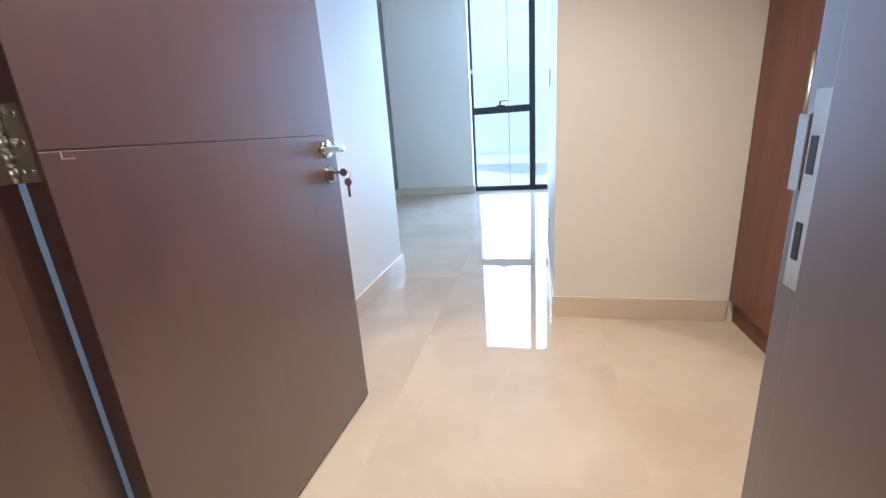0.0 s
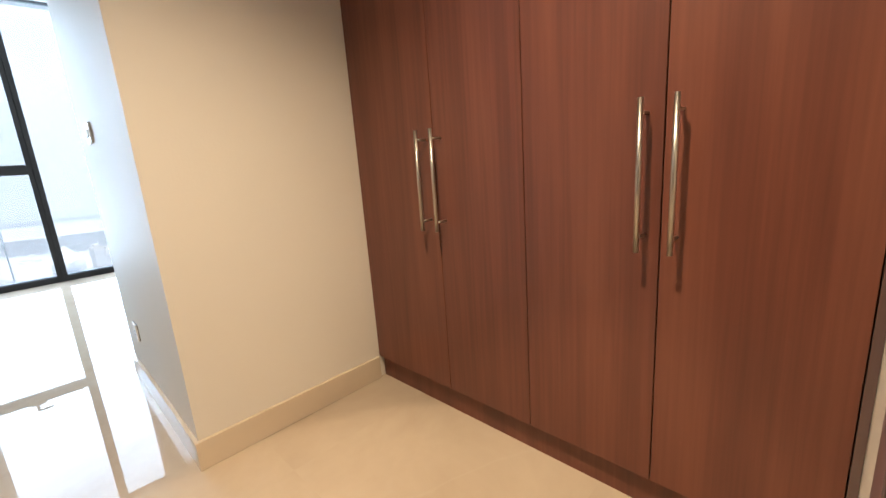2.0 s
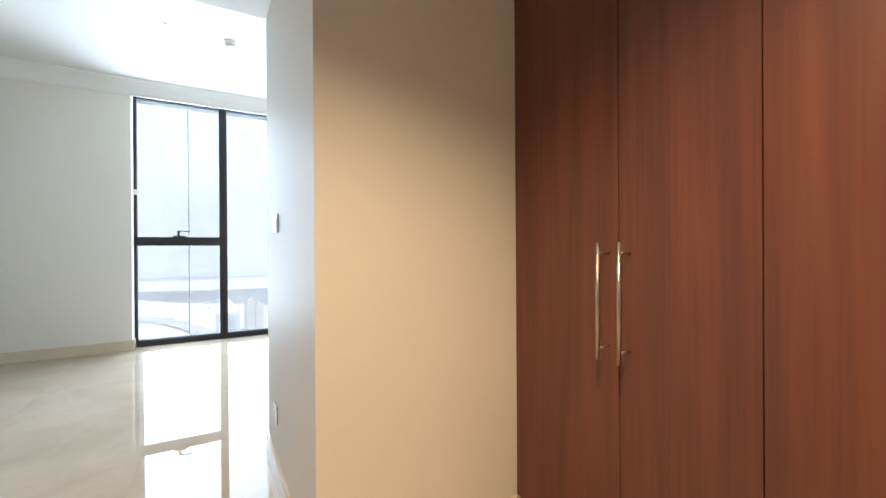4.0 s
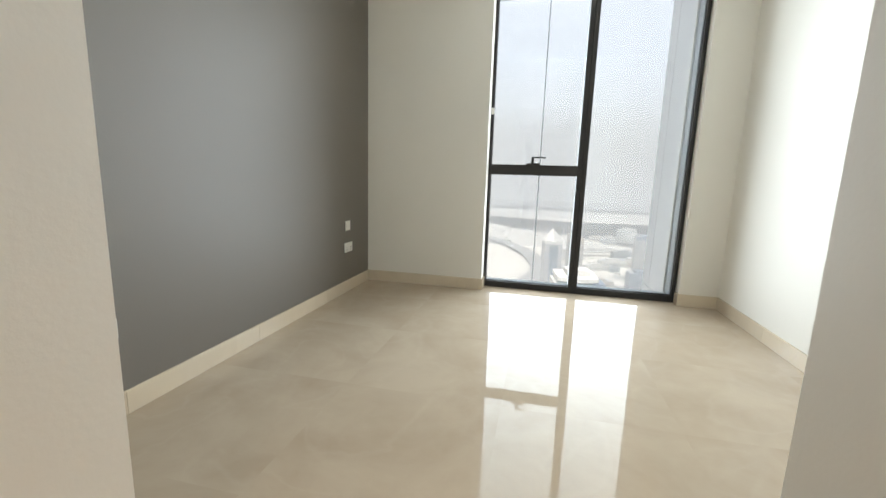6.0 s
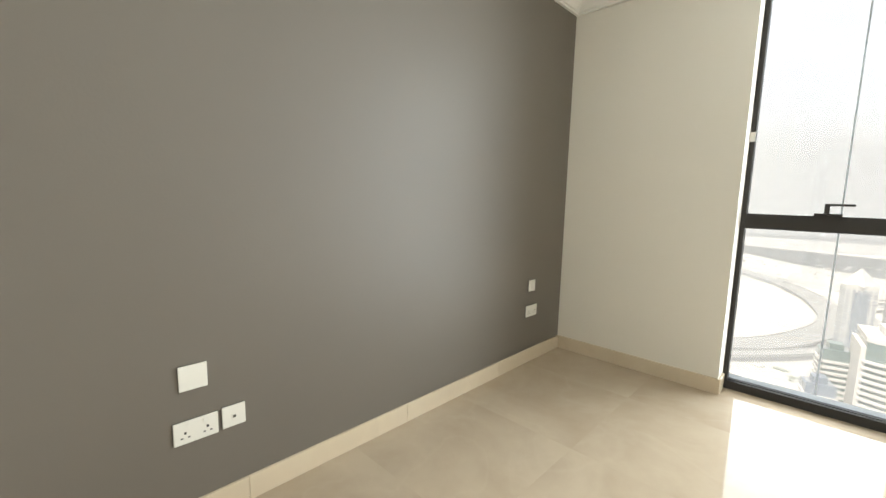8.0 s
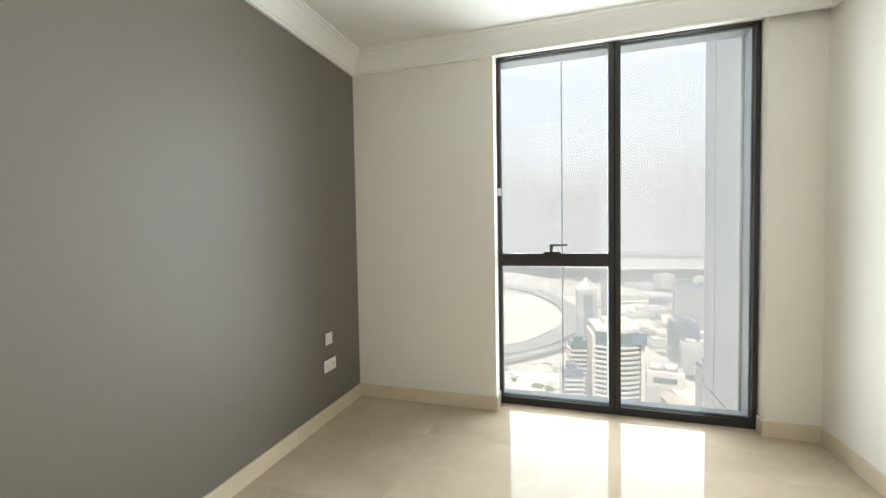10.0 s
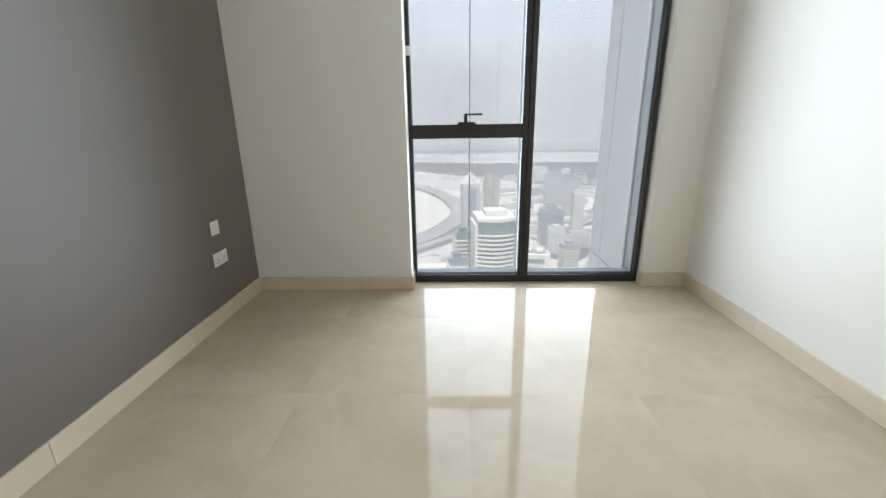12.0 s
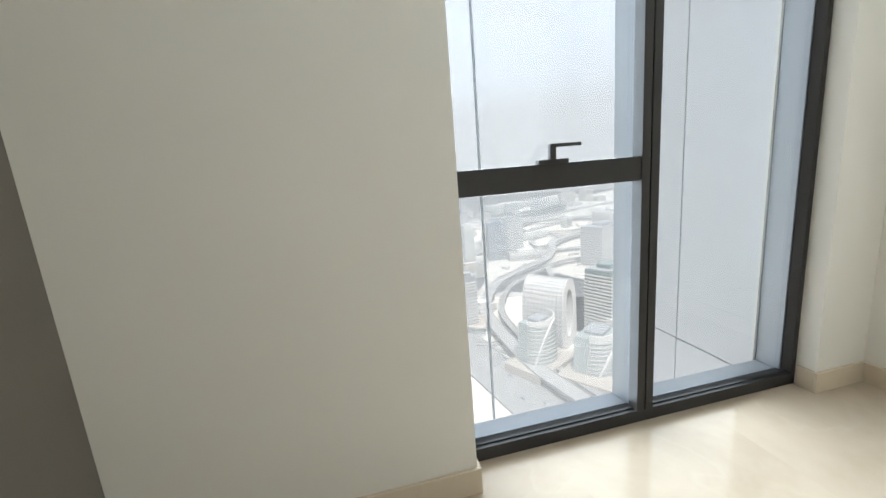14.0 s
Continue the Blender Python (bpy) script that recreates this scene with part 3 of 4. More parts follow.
# ---- ceiling fittings ----
def downlight(x, y, z):
    ob = thing("downlight", pose(x, y, z), "small round white recessed downlight in the ceiling", "ceiling light", "ceiling downlights")
    bm = bmesh.new()
    n = 32
    prof = ((0.045, -0.0005), (0.045, -0.004), (0.030, -0.006), (0.028, -0.001))
    rings = [[bm.verts.new((r * math.cos(2 * math.pi * i / n), r * math.sin(2 * math.pi * i / n), zz)) for i in range(n)] for r, zz in prof]
    for a, b in zip(rings, rings[1:]):
        for i in range(n):
            bm.faces.new((a[i], a[(i + 1) % n], b[(i + 1) % n], b[i]))
    finish(bm)
    part("trim_ring", bm, M_PLATE, ob, "", True)
    bm = bmesh.new()
    cyl(bm, (0, 0, -0.0022), (0, 0, -0.0005), 0.0285, 24)
    part("diffuser", bm, M_BULB, ob)
    return ob


spr = thing("sprinkler", pose(1.64, -1.55, HC), "small white concealed sprinkler cap on the ceiling", "sprinkler")
bm = bmesh.new()
cyl(bm, (0, 0, -0.006), (0, 0, 0), 0.036, 28)
finish(bm)
part("cap", bm, M_PLATE, spr)
bm = bmesh.new()
cyl(bm, (0, 0, -0.016), (0, 0, -0.006), 0.012, 16, 0.02)
part("nozzle", bm, M_CHROME, spr)
downlight(2.12, -5.33, HL)
# fitting made up for the added entry lamp, out of view
downlight(2.0, -7.0, 2.4)
det = thing("smoke_detector", pose(2.1, -1.47, HC), "white round smoke detector on the ceiling", "smoke detector")
bm = bmesh.new()
cyl(bm, (0, 0, -0.012), (0, 0, 0), 0.055, 32)
part("base", bm, M_PLATE, det)
bm = bmesh.new()
cyl(bm, (0, 0, -0.045), (0, 0, -0.012), 0.03, 32, 0.045)
part("sensor", bm, M_PLATE, det)

# ---- the city below ----
GZ = -190.0
M_SAND = surface("sand_ground", (0.45, 0.425, 0.375), (0.33, 0.315, 0.285), 0.9, 0.02)
M_WATER = surface("grey_water", (0.23, 0.285, 0.30), (0.20, 0.255, 0.27), 0.75, 0.01)
M_ROAD = surface("asphalt", (0.19, 0.187, 0.18), (0.155, 0.153, 0.148), 0.8, 0.02)
M_DECK = surface("pale_concrete", (0.24, 0.235, 0.225), (0.19, 0.187, 0.18), 0.8, 0.02)
M_TWHITE = surface("tower_white", (0.42, 0.41, 0.385), (0.36, 0.35, 0.33), 0.6, 0.05)
M_TGREY = surface("tower_grey", (0.2, 0.21, 0.22), (0.17, 0.18, 0.19), 0.5, 0.05)
M_TBLUE = surface("tower_blue_glass", (0.13, 0.155, 0.19), (0.105, 0.13, 0.165), 0.25, 0.05)
M_TGLASS = surface("tower_dark_glass", (0.125, 0.16, 0.155), (0.10, 0.13, 0.13), 0.2, 0.05)
M_TPALE = surface("tower_pale_glass", (0.21, 0.235, 0.225), (0.18, 0.2, 0.195), 0.25, 0.05)
M_TSAND = surface("tower_sandstone", (0.29, 0.26, 0.22), (0.25, 0.22, 0.19), 0.7, 0.05)
M_GREEN = surface("far_greenery", (0.09, 0.12, 0.06), (0.06, 0.08, 0.04), 0.9, 0.02)

bm = bmesh.new()
for x0, x1 in ((-5200, 5200),):
    vs = [bm.verts.new(c) for c in ((x0, 6, GZ), (x1, 6, GZ), (x1, 5200, GZ), (x0, 5200, GZ))]
    bm.faces.new(vs)
tagged(part("ground", bm, M_SAND), "pale sandy city ground far below, with empty plots", "ground", kind=SET)


def sheet(name, pts, z, mat, label, cat):
    bm = bmesh.new()
    bm.faces.new([bm.verts.new((x, y, GZ + z)) for x, y in pts])
    bmesh.ops.solidify(bm, geom=bm.faces[:], thickness=0.4)
    finish(bm)
    return tagged(part(name, bm, mat), label, cat, kind=SET)


def smooth_line(pts, n=10):
    out = []
    P = [Vector(p) for p in pts]
    P = [P[0] * 2 - P[1]] + P + [P[-1] * 2 - P[-2]]
    for i in range(1, len(P) - 2):
        for k in range(n):
            t = k / n
            out.append(0.5 * ((2 * P[i]) + (P[i + 1] - P[i - 1]) * t + (2 * P[i - 1] - 5 * P[i] + 4 * P[i + 1] - P[i + 2]) * t * t + (3 * P[i] - P[i - 1] - 3 * P[i + 1] + P[i + 2]) * t ** 3))
    out.append(P[-2])
    return out


ROAD_PTS = []


def road(name, pts, width, z, mat, label, lanes=True):
    ob = thing(name, pose(0, 0, 0), label, "road")
    ob["kind"] = SET
    line = smooth_line([(x, y, 0) for x, y in pts])
    ROAD_PTS.extend((p.x, p.y) for p in line)
    bm = bmesh.new()
    mk = bmesh.new()
    rows, rowm = [], []
    for i, p in enumerate(line):
        d = (line[min(i + 1, len(line) - 1)] - line[max(i - 1, 0)]).normalized()
        s = Vector((d.y, -d.x, 0)) * width / 2
        rows.append([bm.verts.new(p + s * k + Vector((0, 0, GZ + h))) for k, h in ((-1, z - 1.2), (-1, z + 1), (-0.93, z + 1), (-0.93, z), (0.93, z), (0.93, z + 1), (1, z + 1), (1, z - 1.2))])
        rowm.append([mk.verts.new(p + s * k + Vector((0, 0, GZ + z + 0.15))) for k in (-0.04, 0.04, -0.93, -0.88, 0.88, 0.93)])
    for a, b in zip(rows, rows[1:]):
        for i in range(8):
            bm.faces.new((a[i], a[(i + 1) % 8], b[(i + 1) % 8], b[i]))
    for a, b in zip(rowm, rowm[1:]):
        for i in (0, 2, 4):
            mk.faces.new((a[i], a[i + 1], b[i + 1], b[i]))
    finish(bm)
    part("deck", bm, mat, ob)
    part("kerb_lines", mk, M_DECK, ob)
    return ob


sheet("water", ((-700, 2150), (-243, 1930), (-60, 1700), (106, 1582), (286, 1358), (420, 1330), (700, 1500), (1100, 1700), (1700, 2000), (1500, 2150), (900, 2140), (500, 2190), (145, 2165), (-700, 2420)), 0.6, M_WATER, "wide grey creek beyond the towers", "water")
sheet("water", ((-3000, 3100), (3600, 2800), (4200, 4300), (-3000, 4400)), 0.6, M_WATER, "far hazy lagoon", "water")
sheet("water", ((204, 548), (266, 601), (304, 621), (330, 592), (345, 546), (371, 518), (440, 511), (470, 475), (400, 340), (230, 330), (235, 400), (263, 450), (262, 515)), 0.6, M_WATER, "canal between the towers", "water")
sheet("water", ((213, 676), (222, 640), (200, 590), (182, 566), (160, 560), (140, 585), (130, 640)), 0.6, M_WATER, "canal arm behind the towers", "water")
sheet("water", ((420, 1346), (568, 1565), (608, 1355), (688, 1425), (836, 1532), (870, 1485), (747, 1275), (645, 1183), (595, 1234), (453, 1254)), 0.6, M_WATER, "narrow inlet beside the far blocks", "water")
road("road_highway", ((-420, 520), (-230, 575), (-80, 650), (-10, 780), (12, 900), (0, 1010), (-31, 1130), (-110, 1290), (-260, 1440), (-600, 1600)), 42, 6, M_ROAD, "wide grey highway curving past the empty sand plot")
road("road_ramp", ((-420, 430), (-200, 500), (-60, 610), (40, 760), (60, 900), (40, 1060), (90, 1180), (250, 1230), (600, 1240)), 16, 9, M_DECK, "pale elevated ramp beside the highway")
road("road_bridge", ((20, 1010), (140, 1150), (260, 1157), (420, 1100), (640, 1060), (1000, 1040)), 18, 11, M_DECK, "pale bridge over the creek arm")
road("road_loop", ((160, 240), (149, 302), (148, 368), (154, 450), (172, 498), (203, 550), (241, 589), (302, 631), (345, 660), (395, 727), (430, 790), (500, 830), (620, 850), (900, 860)), 15, 10, M_DECK, "pale elevated road sweeping round in a curve")
road("road_loop", ((178, 240), (168, 302), (166, 368), (172, 440), (191, 490), (220, 536), (258, 572), (312, 610), (360, 636), (408, 640), (450, 600), (480, 560)), 8, 7, M_ROAD, "grey side road along the elevated curve")
road("road_loop", ((302, 560), (318, 600), (345, 650), (362, 700), (401, 746), (461, 803), (524, 843), (600, 900)), 9, 8, M_DECK, "pale slip road of the interchange")
road("road_loop", ((204, 739), (274, 800), (330, 780), (388, 738), (435, 729), (532, 707), (700, 690)), 14, 5, M_ROAD, "grey road across the interchange")
road("road_loop", ((386, 786), (408, 849), (463, 898), (480, 860), (461, 818), (419, 780), (386, 776)), 8, 6, M_DECK, "round slip road of the interchange")
road("road_street", ((84, 620), (95, 520), (104, 430), (113, 360), (123, 302), (132, 250), (146, 180)), 46, 1, M_ROAD, "broad grey street far below with rows of traffic")
road("road_street", ((120, 388), (136, 381), (154, 384), (172, 398)), 7, 1.5, M_DECK, "narrow side lane round the sandy plot")
road("road_street", ((128, 384), (140, 360), (152, 340), (158, 318)), 4, 0.8, M_DECK, "curving path across the sandy plot")
road("road_street", ((300, 900), (620, 1180), (900, 1330), (1300, 1400), (1900, 1450)), 26, 3, M_DECK, "far pale road across the sand")
road("road_street", ((380, 1000), (500, 1100), (640, 1090), (700, 980), (620, 900), (500, 920), (450, 1010), (520, 1150), (760, 1250)), 12, 6, M_DECK, "far interchange loop")
road("road_street", ((120, 800), (240, 820), (400, 960), (700, 1100)), 20, 2, M_ROAD, "grey street between the towers")


# ---- towers ----
def tower(x0, x1, y, top, mat, band, depth=None, storey=3.6, yaw=0, style="bands", label="", fins=0, wall_mat=None):
    """A tower whose near face spans x0..x1 at distance y."""
    w = x1 - x0
    depth = depth or w
    ob = thing("tower_building", pose((x0 + x1) / 2, y + depth / 2, GZ, 0, 0, yaw), label, "high-rise building")
    h = top - GZ
    bm = bmesh.new()
    box(bm, -w / 2, -depth / 2, 0, w / 2, depth / 2, h)
    finish(bm)
    part("wall", bm, mat, ob)
    bm = bmesh.new()
    n = int((h - 4) / storey)
    for i in range(n):
        z = h - 3.0 - (i + 1) * storey
        if style == "bands":
            box(bm, -w / 2 - 0.8, -depth / 2 - 0.8, z, w / 2 + 0.8, depth / 2 + 0.8, z + storey * 0.42)
        elif style == "windows":
            k = max(3, int(w / 4.5))
            for j in range(k):
                xx = -w / 2 + (j + 0.5) * w / k
                box(bm, xx - w / k * 0.33, -depth / 2 - 0.25, z, xx + w / k * 0.33, -depth / 2 + 0.2, z + storey * 0.55)
            k = max(3, int(depth / 4.5))
            for j in range(k):
                yy = -depth / 2 + (j + 0.5) * depth / k
                box(bm, -w / 2 - 0.25, yy - depth / k * 0.33, z, -w / 2 + 0.2, yy + depth / k * 0.33, z + storey * 0.55)
    finish(bm)
    tagged(part("storey_bands" if style == "bands" else "windows", bm, band, ob), kind="stuff")
    for j in range(fins):
        xx = -w / 2 + j * w / max(1, fins - 1)
        block("pier", (xx - 1.0, -depth / 2 - 1.3, 0, xx + 1.0, -depth / 2 - 0.7, h), band, ob)
    block("roof", (-w / 2 + 1.2, -depth / 2 + 1.2, h, w / 2 - 1.2, depth / 2 - 1.2, h + 0.5), M_TGREY, ob)
    block("parapet", (-w / 2, -depth / 2, h, w / 2, -depth / 2 + 0.9, h + 1.6), mat, ob)
    block("plant_room", (-w / 4, -depth / 4, h + 0.5, w / 4, depth / 4, h + 4.5), mat, ob, 0.2)
    return ob


# curved tower in front: a rounded plan with balcony bands
def curved_tower():
    ob = thing("tower_building", pose(33, 312, GZ, 0, 0, 6), "near white residential tower with curved balconies and a dark glazed corner", "high-rise building")
    h = -67 - GZ
    plan = [(-17 + 30 * k / 12, -15 - 5.0 * math.sin(math.pi * k / 12)) for k in range(13)] + [(15, 15), (-17, 15)]

    def prism(name, scale, z0, z1, mat, bm=None):
        own = bm is None
        bm = bm or bmesh.new()
        lo = [bm.verts.new((x * scale, y * scale, z0)) for x, y in plan]
        hi = [bm.verts.new((x * scale, y * scale, z1)) for x, y in plan]
        bm.faces.new(lo[::-1])
        bm.faces.new(hi)
        for i in range(len(plan)):
            j = (i + 1) % len(plan)
            bm.faces.new((lo[i], lo[j], hi[j], hi[i]))
        if own:
            return part(name, bm, mat, ob)

    prism("wall", 0.94, 0, h, M_TGLASS)
    bm = bmesh.new()
    k = 0
    while h - 12 - k * 3.4 > 4:
        prism("", 1.0, h - 12 - k * 3.4, h - 12 - k * 3.4 + 1.35, None, bm)
        k += 1
    finish(bm)
    tagged(part("balcony", bm, M_TWHITE, ob, "white balcony bands"), kind="stuff")
    prism("crown", 0.96, h - 1, h + 1.5, M_TWHITE)
    block("wall_end", (13.6, -14, 0, 16.2, 15.5, h - 7), M_TWHITE, ob)
    block("crown_glass", (-4, -16.5, h - 9.5, 16.6, 14, h - 1.5), M_TBLUE, ob)
    block("wall_side", (-18, -14, 0, -16, 15.5, h - 4), M_TWHITE, ob)
    block("plant_room", (-9, -6, h + 1.5, 8, 8, h + 5.5), M_TWHITE, ob, 0.2)


curved_tower()
tower(1, 14, 318, -83, M_TGLASS, M_TWHITE, 14, 3.4, 12, label="slim dark tower with white storey bands")
tower(-4, 9, 296, -98, M_TBLUE, M_TWHITE, 14, 3.4, 12, label="lower dark blue tower with white storey bands")
t1 = tower(14, 44, 731, -100, M_TWHITE, M_TBLUE, 30, 4, 10, "windows", "pale tower with a blue glazed front and pointed roof")
bm = bmesh.new()
cyl(bm, (0, 0, 90), (0, 0, 112), 19, 4, 0.5)
part("spire_roof", bm, M_TWHITE, t1)
block("glass_front", (-7, -15.8, 0, 7, -15.2, 82), M_TBLUE, t1)
t2 = tower(58, 70, 765, -90, M_TSAND, M_TGREY, 26, 4, 8, "windows", "beige stepped tower with rows of windows")
tower(71, 84, 770, -96, M_TSAND, M_TGREY, 26, 4, 8, "windows", "beige tower beside its taller twin")
tower(36, 96, 640, -150, M_TSAND, M_TWHITE, 40, 4, 5, "windows", "low beige podium building")
tower(190, 222, 842, -98, M_TBLUE, M_TWHITE, 36, 4, -6, "bands", "blue-grey banded twin tower")
tower(228, 268, 870, -106, M_TBLUE, M_TWHITE, 36, 4, -6, "bands", "second blue-grey banded tower")
tower(141, 175, 644, -130, M_TBLUE, M_TBLUE, 30, 4, 0, "bands", "square blue glass office tower")
tower(143, 166, 596, -150, M_TWHITE, M_TGLASS, 22, 4, -4, "windows", "white mid-rise with rows of windows")
tower(217, 236, 734, -118, M_TWHITE, M_TGLASS, 26, 4, -6, "windows", "slim white tower with rows of windows")
tower(117, 133, 420, -124, M_TGREY, M_TWHITE, 16, 3.6, 8, "bands", "slim grey tower with white storey bands over a curved podium")
pod = thing("podium_building", pose(0, 0, GZ), "low teal-glazed crescent podium round the foot of the slim tower", "building")
for nm, grow, z0, z1, mt in (("wall", 0.0, 0, 9, M_TPALE), ("roof", 1.2, 9.02, 10.2, M_TSAND), ("plinth", 1.0, 0.1, 2.2, M_TWHITE)):
    bm = bmesh.new()
    ring = smooth_line([(96, 486, 0), (101, 462, 0), (110, 440, 0), (119, 421, 0), (127, 410, 0), (137, 408, 0), (141, 418, 0)], 4)
    back = [Vector((150, 440, 0)), Vector((134, 458, 0)), Vector((119, 480, 0)), Vector((104, 505, 0))]
    mid = Vector((121, 450, 0))
    loop_ = [p + (p - mid).normalized() * grow for p in ring + back]
    base = bm.faces.new([bm.verts.new((p.x, p.y, z0)) for p in loop_])
    top_ = bmesh.ops.extrude_face_region(bm, geom=[base])
    bmesh.ops.translate(bm, verts=[v for v in top_["geom"] if isinstance(v, bmesh.types.BMVert)], vec=(0, 0, z1 - z0))
    finish(bm)
    part(nm, bm, mt, pod)
low = thing("low_building", pose(108, 555, GZ, 0, 0, -8), "low white building with two round tanks on the roof", "building")
block("wall", (-14, -14, 0, 26, 14, 18), M_TWHITE, low)
block("opening", (-8, -14.3, 5, 18, -13.9, 12), M_TGLASS, low)
for cx in (-5, 12):
    bm = bmesh.new()
    cyl(bm, (cx, 0, 18), (cx, 0, 26), 8, 28)
    part("tank", bm, M_TWHITE, low, "", True)
tower(266, 303, 731, -118, M_TBLUE, M_TGREY, 30, 4, -10, "bands", label="blue-grey glass tower over the canal")
tower(306, 340, 742, -116, M_TGREY, M_TWHITE, 30, 3.4, -10, "bands", label="grey hotel tower with close storey bands")
tower(296, 364, 700, -175, M_TWHITE, M_TGREY, 30, 4, -10, "bands", label="long white podium building")
tower(398, 470, 600, -122, M_TGREY, M_TWHITE, 40, 3.4, 24, "bands", label="pale grey slab block with close storey bands")
tower(525, 650, 766, -125, M_TWHITE, M_TGREY, 40, 4, 20, "windows", "broad pale grey apartment block")
tower(700, 820, 780, -130, M_TWHITE, M_TGREY, 50, 4, 22, "windows", "long pale apartment block")
tower(244, 284, 352, -118, M_TGLASS, M_TWHITE, 30, 3.6, 25, "bands", "dark tower with pale storey bands")
for x, y, w, d, h in ((345, 900, 60, 30, 16), (430, 880, 80, 24, 12), (300, 1000, 50, 40, 14), (640, 1500, 200, 60, 18), (900, 1600, 240, 60, 15), (90, 690, 40, 20, 12), (115, 760, 50, 30, 18), (180, 1010, 60, 30, 14), (240, 1050, 80, 30, 12), (60, 560, 22, 14, 10), (160, 470, 30, 20, 10)):
    tower(x - w / 2, x + w / 2, y, GZ + h, M_TSAND if x % 2 else M_TWHITE, M_TGLASS, d, 4, 14, "windows", "low pale block standing among the roads")

# crowd of low blocks between the roads
rf = random.Random(11)
made = 0
while made < 46:
    y = rf.uniform(420, 1500)
    x = y * rf.uniform(0.12, 0.95)
    if any((x - p[0]) ** 2 + (y - p[1]) ** 2 < 55 ** 2 for p in ROAD_PTS) or (255 < x < 650 and 420 < y < 720) or (20 < x < 330 and y < 560):
        continue
    w, d, h = rf.uniform(20, 60), rf.uniform(16, 40), rf.uniform(8, 30) if rf.random() < 0.8 else rf.uniform(40, 70)
    tower(x - w / 2, x + w / 2, y, GZ + h, rf.choice((M_TSAND, M_TWHITE, M_TWHITE, M_TGREY)), M_TGLASS, d, 4, rf.uniform(-30, 40), "windows", "pale block in the crowded district below")
    made += 1

# small sheds, trees and parked rows that nobody could count
def scatter(name, mat, count, size, hmax, seed, label, cat):
    rs = random.Random(seed)
    bm = bmesh.new()
    for _ in range(count):
        y = 330 + 1500 * rs.random() ** 1.3
        x = y * rs.uniform(-0.25, 1.0)
        if any((x - p[0]) ** 2 + (y - p[1]) ** 2 < 20 ** 2 for p in ROAD_PTS[::2]) or (205 < x < 470 and 330 < y < 610) or (60 < x < 225 and 410 < y < 680) or (-330 < x < -20 and 600 < y < 1300) or (x < 250 and y < 420):
            continue
        w, d, h = rs.uniform(0.3, 1) * size, rs.uniform(0.3, 1) * size, rs.uniform(0.3, 1) * hmax
        k = rs.uniform(-0.6, 0.6)
        c, s_ = math.cos(k), math.sin(k)
        vs = box(bm, -w, -d, 0, w, d, h)
        for v in vs:
            v.co = Vector((x + v.co.x * c - v.co.y * s_, y + v.co.x * s_ + v.co.y * c, GZ + v.co.z))
    finish(bm)
    tagged(part(name, bm, mat), label, cat, kind="stuff")


scatter("far_sheds", M_TWHITE, 500, 7, 6, 3, "scattered low white sheds among the plots", "buildings")
scatter("far_lots", M_ROAD, 260, 16, 0.5, 5, "scattered grey parking lots", "parking lots")
scatter("far_greens", M_GREEN, 350, 8, 3, 9, "scattered dusty green planting", "greenery")

# building with an oval opening
ov = thing("arched_building", pose(194, 366, GZ, 0, 0, 36), "pale arched building with a tall oval opening and window grid", "building")
bm = bmesh.new()
n = 48
OW, OH, OD = 17.0, 37.0, 22.0
outer = []
for k in range(n):
    a = 2 * math.pi * k / n
    sx, sz = math.cos(a), math.sin(a)
    g = 2.4 if sz > 0 else 7.0
    f = 1.0 / max(abs(sx) ** g + abs(sz) ** g, 1e-6) ** (1 / g)
    outer.append((sx * f * OW, 34 + sz * f * OH))
inner = [(8.5 * math.cos(2 * math.pi * k / n), 36 + 25 * math.sin(2 * math.pi * k / n)) for k in range(n)]
vf = [[bm.verts.new((x, y, z)) for x, z in ring] for ring in (outer, inner) for y in (-OD, OD)]
of, ob_, inf, inb = vf
for i in range(n):
    j = (i + 1) % n
    bm.faces.new((of[i], of[j], inf[j], inf[i]))
    bm.faces.new((ob_[i], inb[i], inb[j], ob_[j]))
    bm.faces.new((of[i], ob_[i], ob_[j], of[j]))
    bm.faces.new((inf[i], inf[j], inb[j], inb[i]))
finish(bm)
part("wall", bm, M_TWHITE, ov)
bm = bmesh.new()
# windows round the outside of the arch, row over row
run = [Vector((x, 0, z)) for x, z in outer[:n // 2 + 1 + 9]] 
run = [Vector((x, 0, z)) for x, z in outer[-9:]] + run
dist = 0.0
for a, b in zip(run, run[1:]):
    d = b - a
    steps = max(1, round(d.length / 3.6))
    for s_ in range(steps):
        c0, c1 = a + d * (s_ + 0.2) / steps, a + d * (s_ + 0.72) / steps
        out_ = Vector((d.z, 0, -d.x)).normalized() * 0.25
        for c in range(11):
            yy = -OD + 1.2 + c * (2 * OD - 1) / 11
            q = [c0 + out_, c1 + out_]
            if min(q[0].z, q[1].z) < 3:
                continue
            bm.faces.new([bm.verts.new((p.x, y_, p.z)) for p, y_ in ((q[0], yy), (q[1], yy), (q[1], yy + 2.5), (q[0], yy + 2.5))])
tagged(part("windows", bm, M_TGREY, ov), kind="stuff")


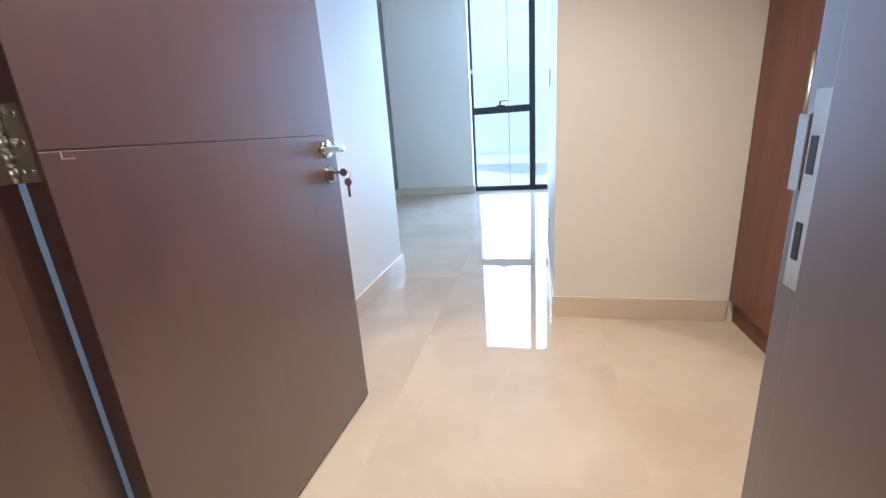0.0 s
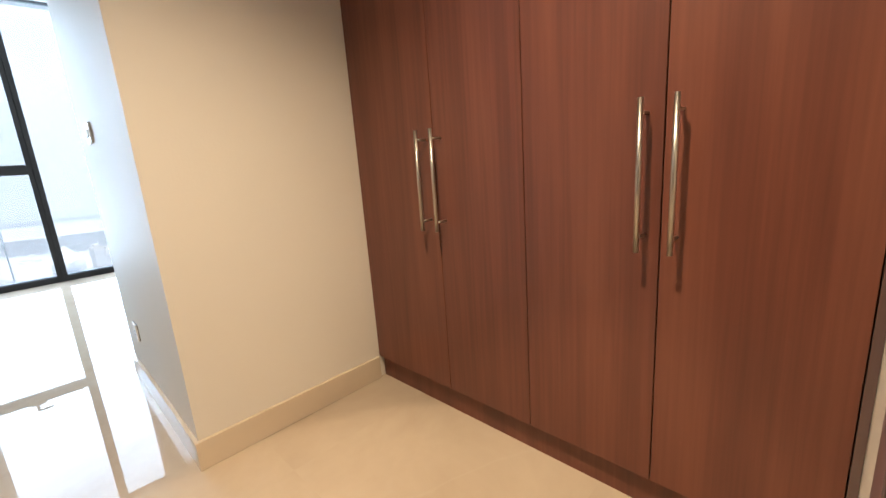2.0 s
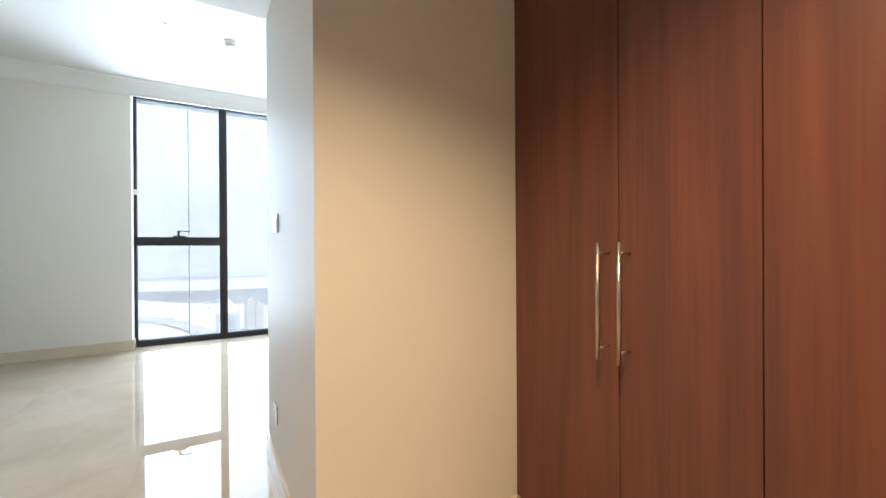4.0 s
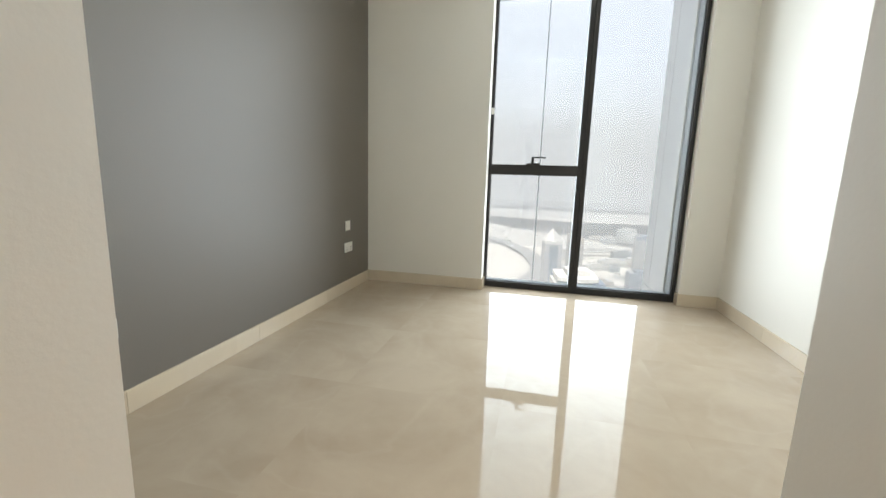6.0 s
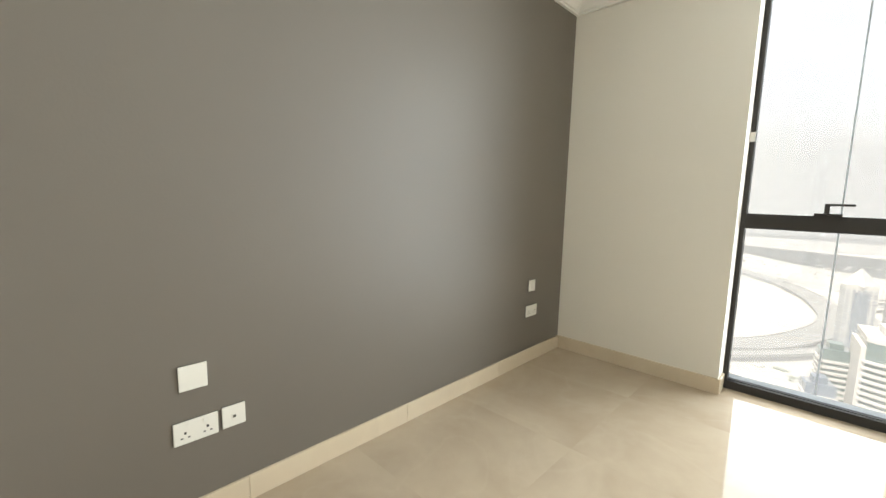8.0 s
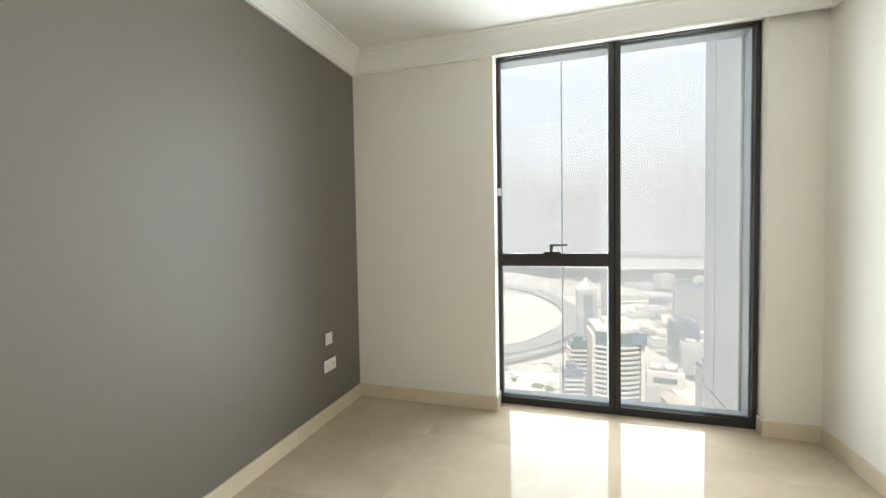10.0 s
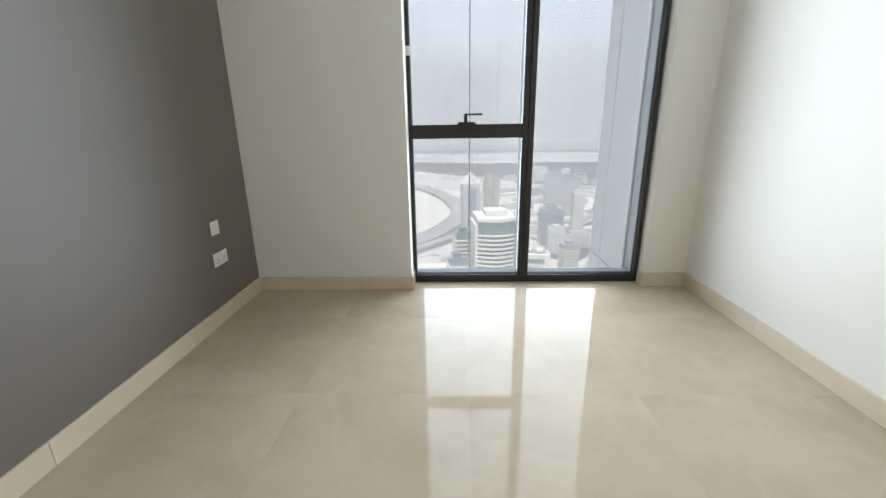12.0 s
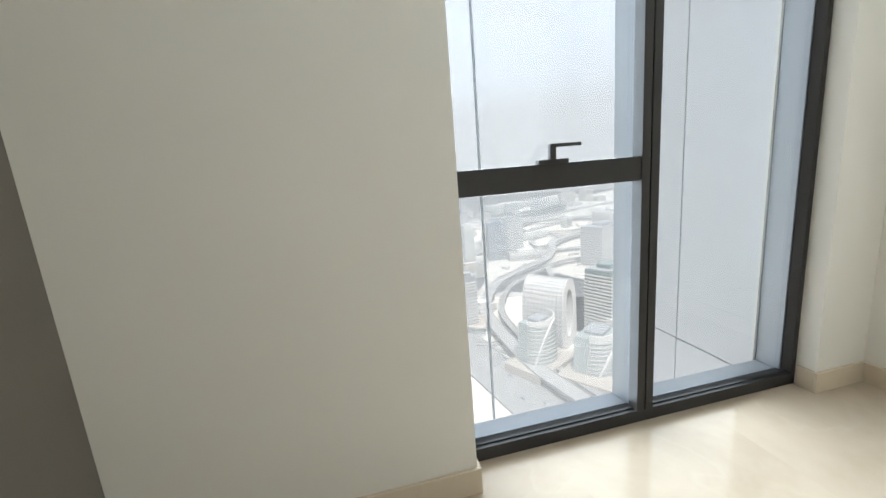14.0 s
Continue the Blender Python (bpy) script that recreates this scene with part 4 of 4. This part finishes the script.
# sail towers with swept white bands
def sail_tower(x, y, top, w, yaw, flip, label):
    ob = thing("tower_building", pose(x, y, GZ, 0, 0, yaw), label, "high-rise building")
    h = top - GZ
    bm = bmesh.new()
    bl = bmesh.new()
    k = 0
    n = int(h / 3.6)
    sec = 14
    prev = None
    for s in range(sec + 1):
        z = h * s / sec
        f = 1.0 - 0.16 * (s / sec) ** 2
        top_cut = z
        ring = []
        for q in range(16):
            a = math.pi * q / 15
            ring.append(bm.verts.new((w / 2 * f * math.cos(a), -w * 0.42 * f * math.sin(a), z)))
        ring.append(bm.verts.new((-w / 2 * f, w * 0.3, z)))
        ring.append(bm.verts.new((w / 2 * f, w * 0.3, z)))
        if prev:
            for i in range(len(ring)):
                j = (i + 1) % len(ring)
                bm.faces.new((prev[i], prev[j], ring[j], ring[i]))
        prev = ring
    bm.faces.new(prev)
    finish(bm)
    part("wall", bm, M_TPALE, ob)
    for k in range(n):
        z = 1 + k * 3.6
        f = (1.0 - 0.16 * (z / h) ** 2) * 1.03
        if z > h - 3:
            break
        lo, hi = [], []
        for q in range(16):
            a = math.pi * q / 15
            c = Vector((w / 2 * f * math.cos(a), -w * 0.42 * f * math.sin(a), z))
            lo.append(bl.verts.new(c))
            hi.append(bl.verts.new(c + Vector((0, 0, 1.5))))
        for i in range(15):
            bl.faces.new((lo[i], lo[i + 1], hi[i + 1], hi[i]))
    tagged(part("storey_bands", bl, M_TWHITE, ob, "white storey bands"), kind="stuff")
    bm = bmesh.new()
    pts = []
    for s in range(25):
        t = s / 24
        a = math.pi * (0.12 + 0.55 * t) if flip > 0 else math.pi * (0.88 - 0.55 * t)
        z = h * (1 - (1 - t) ** 2.2) * 0.97 + 4
        f = (1.0 - 0.16 * (z / h) ** 2) * 1.06
        pts.append(Vector((w / 2 * f * math.cos(a), -w * 0.42 * f * math.sin(a), z)))
    for a, b in zip(pts, pts[1:]):
        cyl(bm, a, b, 1.1, 8)
    part("swept_rib", bm, M_TWHITE, ob, "white swept rib")
    # parapet rising to one end
    bm = bmesh.new()
    f = 0.84 * 1.04
    for q in range(15):
        vs = []
        for qq in (q, q + 1):
            a = math.pi * qq / 15
            rise = 3.0 + 3.0 * (1 - flip * math.cos(a)) / 2
            for z, g in ((h - 1.5, f), (h + rise, f), (h + rise, f * 0.9), (h - 1.5, f * 0.9)):
                vs.append(bm.verts.new((w / 2 * g * math.cos(a), -w * 0.42 * g * math.sin(a), z)))
        for i in range(4):
            bm.faces.new((vs[i], vs[(i + 1) % 4], vs[4 + (i + 1) % 4], vs[4 + i]))
    finish(bm)
    part("parapet", bm, M_TWHITE, ob)
    block("roof_plant", (-w * 0.2, -w * 0.15, h, w * 0.2, w * 0.2, h + 3), M_TGREY, ob, 0.2)
    block("podium", (-w * 0.8, -w * 0.62, 0, w * 0.8, w * 0.5, 9), M_TSAND, ob)


sail_tower(160, 322, -144, 36, 26, -1, "white banded tower with a swept curving rib")
sail_tower(200, 290, -150, 44, 34, -1, "second white banded tower with a swept curving rib")

# cars on the street far below
rnd = random.Random(4)
for k in range(26):
    t = rnd.random()
    x, y = 96 + 46 * t, 520 - 300 * t
    ob = thing("car", pose(x + rnd.uniform(-17, 17), y + rnd.uniform(-6, 6), GZ + 1.05, 0, 0, -82), "small pale car on the street far below", "car", "cars on the street")
    block("body", (-2.2, -0.9, 0.25, 2.2, 0.9, 0.9), M_TWHITE if k % 3 else M_TBLUE, ob, 0.2)
    block("cabin", (-1.3, -0.8, 0.9, 1.2, 0.8, 1.5), M_TGLASS, ob, 0.2)

# far haze, put in as a glowing backdrop ring that fades upward
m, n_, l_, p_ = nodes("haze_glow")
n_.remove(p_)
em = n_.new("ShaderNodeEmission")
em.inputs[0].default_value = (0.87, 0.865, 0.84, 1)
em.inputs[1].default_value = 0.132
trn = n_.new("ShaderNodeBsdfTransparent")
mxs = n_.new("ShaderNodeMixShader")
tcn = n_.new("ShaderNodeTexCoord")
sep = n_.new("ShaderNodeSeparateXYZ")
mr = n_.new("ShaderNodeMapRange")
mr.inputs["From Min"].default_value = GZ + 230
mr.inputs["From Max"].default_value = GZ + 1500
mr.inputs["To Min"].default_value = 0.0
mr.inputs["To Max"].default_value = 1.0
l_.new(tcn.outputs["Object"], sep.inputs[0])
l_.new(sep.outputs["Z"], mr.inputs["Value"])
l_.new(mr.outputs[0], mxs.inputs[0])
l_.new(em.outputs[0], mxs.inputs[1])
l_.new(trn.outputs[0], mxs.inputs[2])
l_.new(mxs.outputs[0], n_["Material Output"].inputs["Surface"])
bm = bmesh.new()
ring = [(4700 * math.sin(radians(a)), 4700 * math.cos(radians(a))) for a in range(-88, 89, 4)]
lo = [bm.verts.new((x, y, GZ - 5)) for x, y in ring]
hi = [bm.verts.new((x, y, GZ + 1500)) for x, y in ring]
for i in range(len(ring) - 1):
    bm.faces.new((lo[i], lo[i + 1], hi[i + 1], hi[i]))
tagged(part("backdrop", bm, m), "white glowing backdrop sheet standing in for haze along the horizon", "sky haze", kind=SET)

# nearer veils over the far land: glowing see-through sheets in place of haze
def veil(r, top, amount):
    m, n, l, p = nodes("haze_veil_glow")
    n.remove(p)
    # pale emission carries the haze brightness, fading out towards the top
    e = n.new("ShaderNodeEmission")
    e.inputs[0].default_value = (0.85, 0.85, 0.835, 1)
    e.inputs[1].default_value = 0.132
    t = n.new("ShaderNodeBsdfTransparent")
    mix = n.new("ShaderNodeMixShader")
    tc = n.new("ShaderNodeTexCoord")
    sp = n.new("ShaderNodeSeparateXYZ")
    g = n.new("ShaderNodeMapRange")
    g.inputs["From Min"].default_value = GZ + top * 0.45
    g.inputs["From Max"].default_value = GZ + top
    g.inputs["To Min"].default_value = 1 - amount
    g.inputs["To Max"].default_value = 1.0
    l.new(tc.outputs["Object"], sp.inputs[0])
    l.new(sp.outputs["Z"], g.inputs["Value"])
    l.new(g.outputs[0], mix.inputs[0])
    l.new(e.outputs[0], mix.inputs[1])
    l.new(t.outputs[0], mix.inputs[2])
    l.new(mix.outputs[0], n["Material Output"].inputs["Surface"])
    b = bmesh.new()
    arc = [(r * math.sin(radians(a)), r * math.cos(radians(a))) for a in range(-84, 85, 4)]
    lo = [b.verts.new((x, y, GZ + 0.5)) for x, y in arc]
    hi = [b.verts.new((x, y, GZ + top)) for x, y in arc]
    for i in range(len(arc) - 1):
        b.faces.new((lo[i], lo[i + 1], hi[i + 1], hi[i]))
    o = tagged(part("backdrop_haze", b, m), "thin pale glowing sheet standing in for haze over the far land", "sky haze", kind=SET)
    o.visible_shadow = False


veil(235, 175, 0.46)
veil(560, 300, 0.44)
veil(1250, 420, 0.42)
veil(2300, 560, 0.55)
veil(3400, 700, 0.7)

# floor slabs
TS = 0.80
tile_mesh = {}


def slab(x0, y0, x1, y1):
    key = (round(x1 - x0, 3), round(y1 - y0, 3))
    if key not in tile_mesh:
        bm = bmesh.new()
        box(bm, 0, 0, -0.001, key[0], key[1], 0.0)
        finish(bm)
        tile_mesh[key] = mesh_of("floor_slab", bm, M_FLOOR)
    ob = new("floor_slab", tile_mesh[key])
    ob.location = (x0, y0, 0)
    ob.parent = floor


nx, ny = 5, 12
for i, j in itertools.product(range(nx), range(ny)):
    x0, y1 = 0.0 + i * TS, 0.29 - j * TS
    slab(x0 + 0.00015, y1 - TS + 0.00015, x0 + TS - 0.00015, y1 - 0.00015)
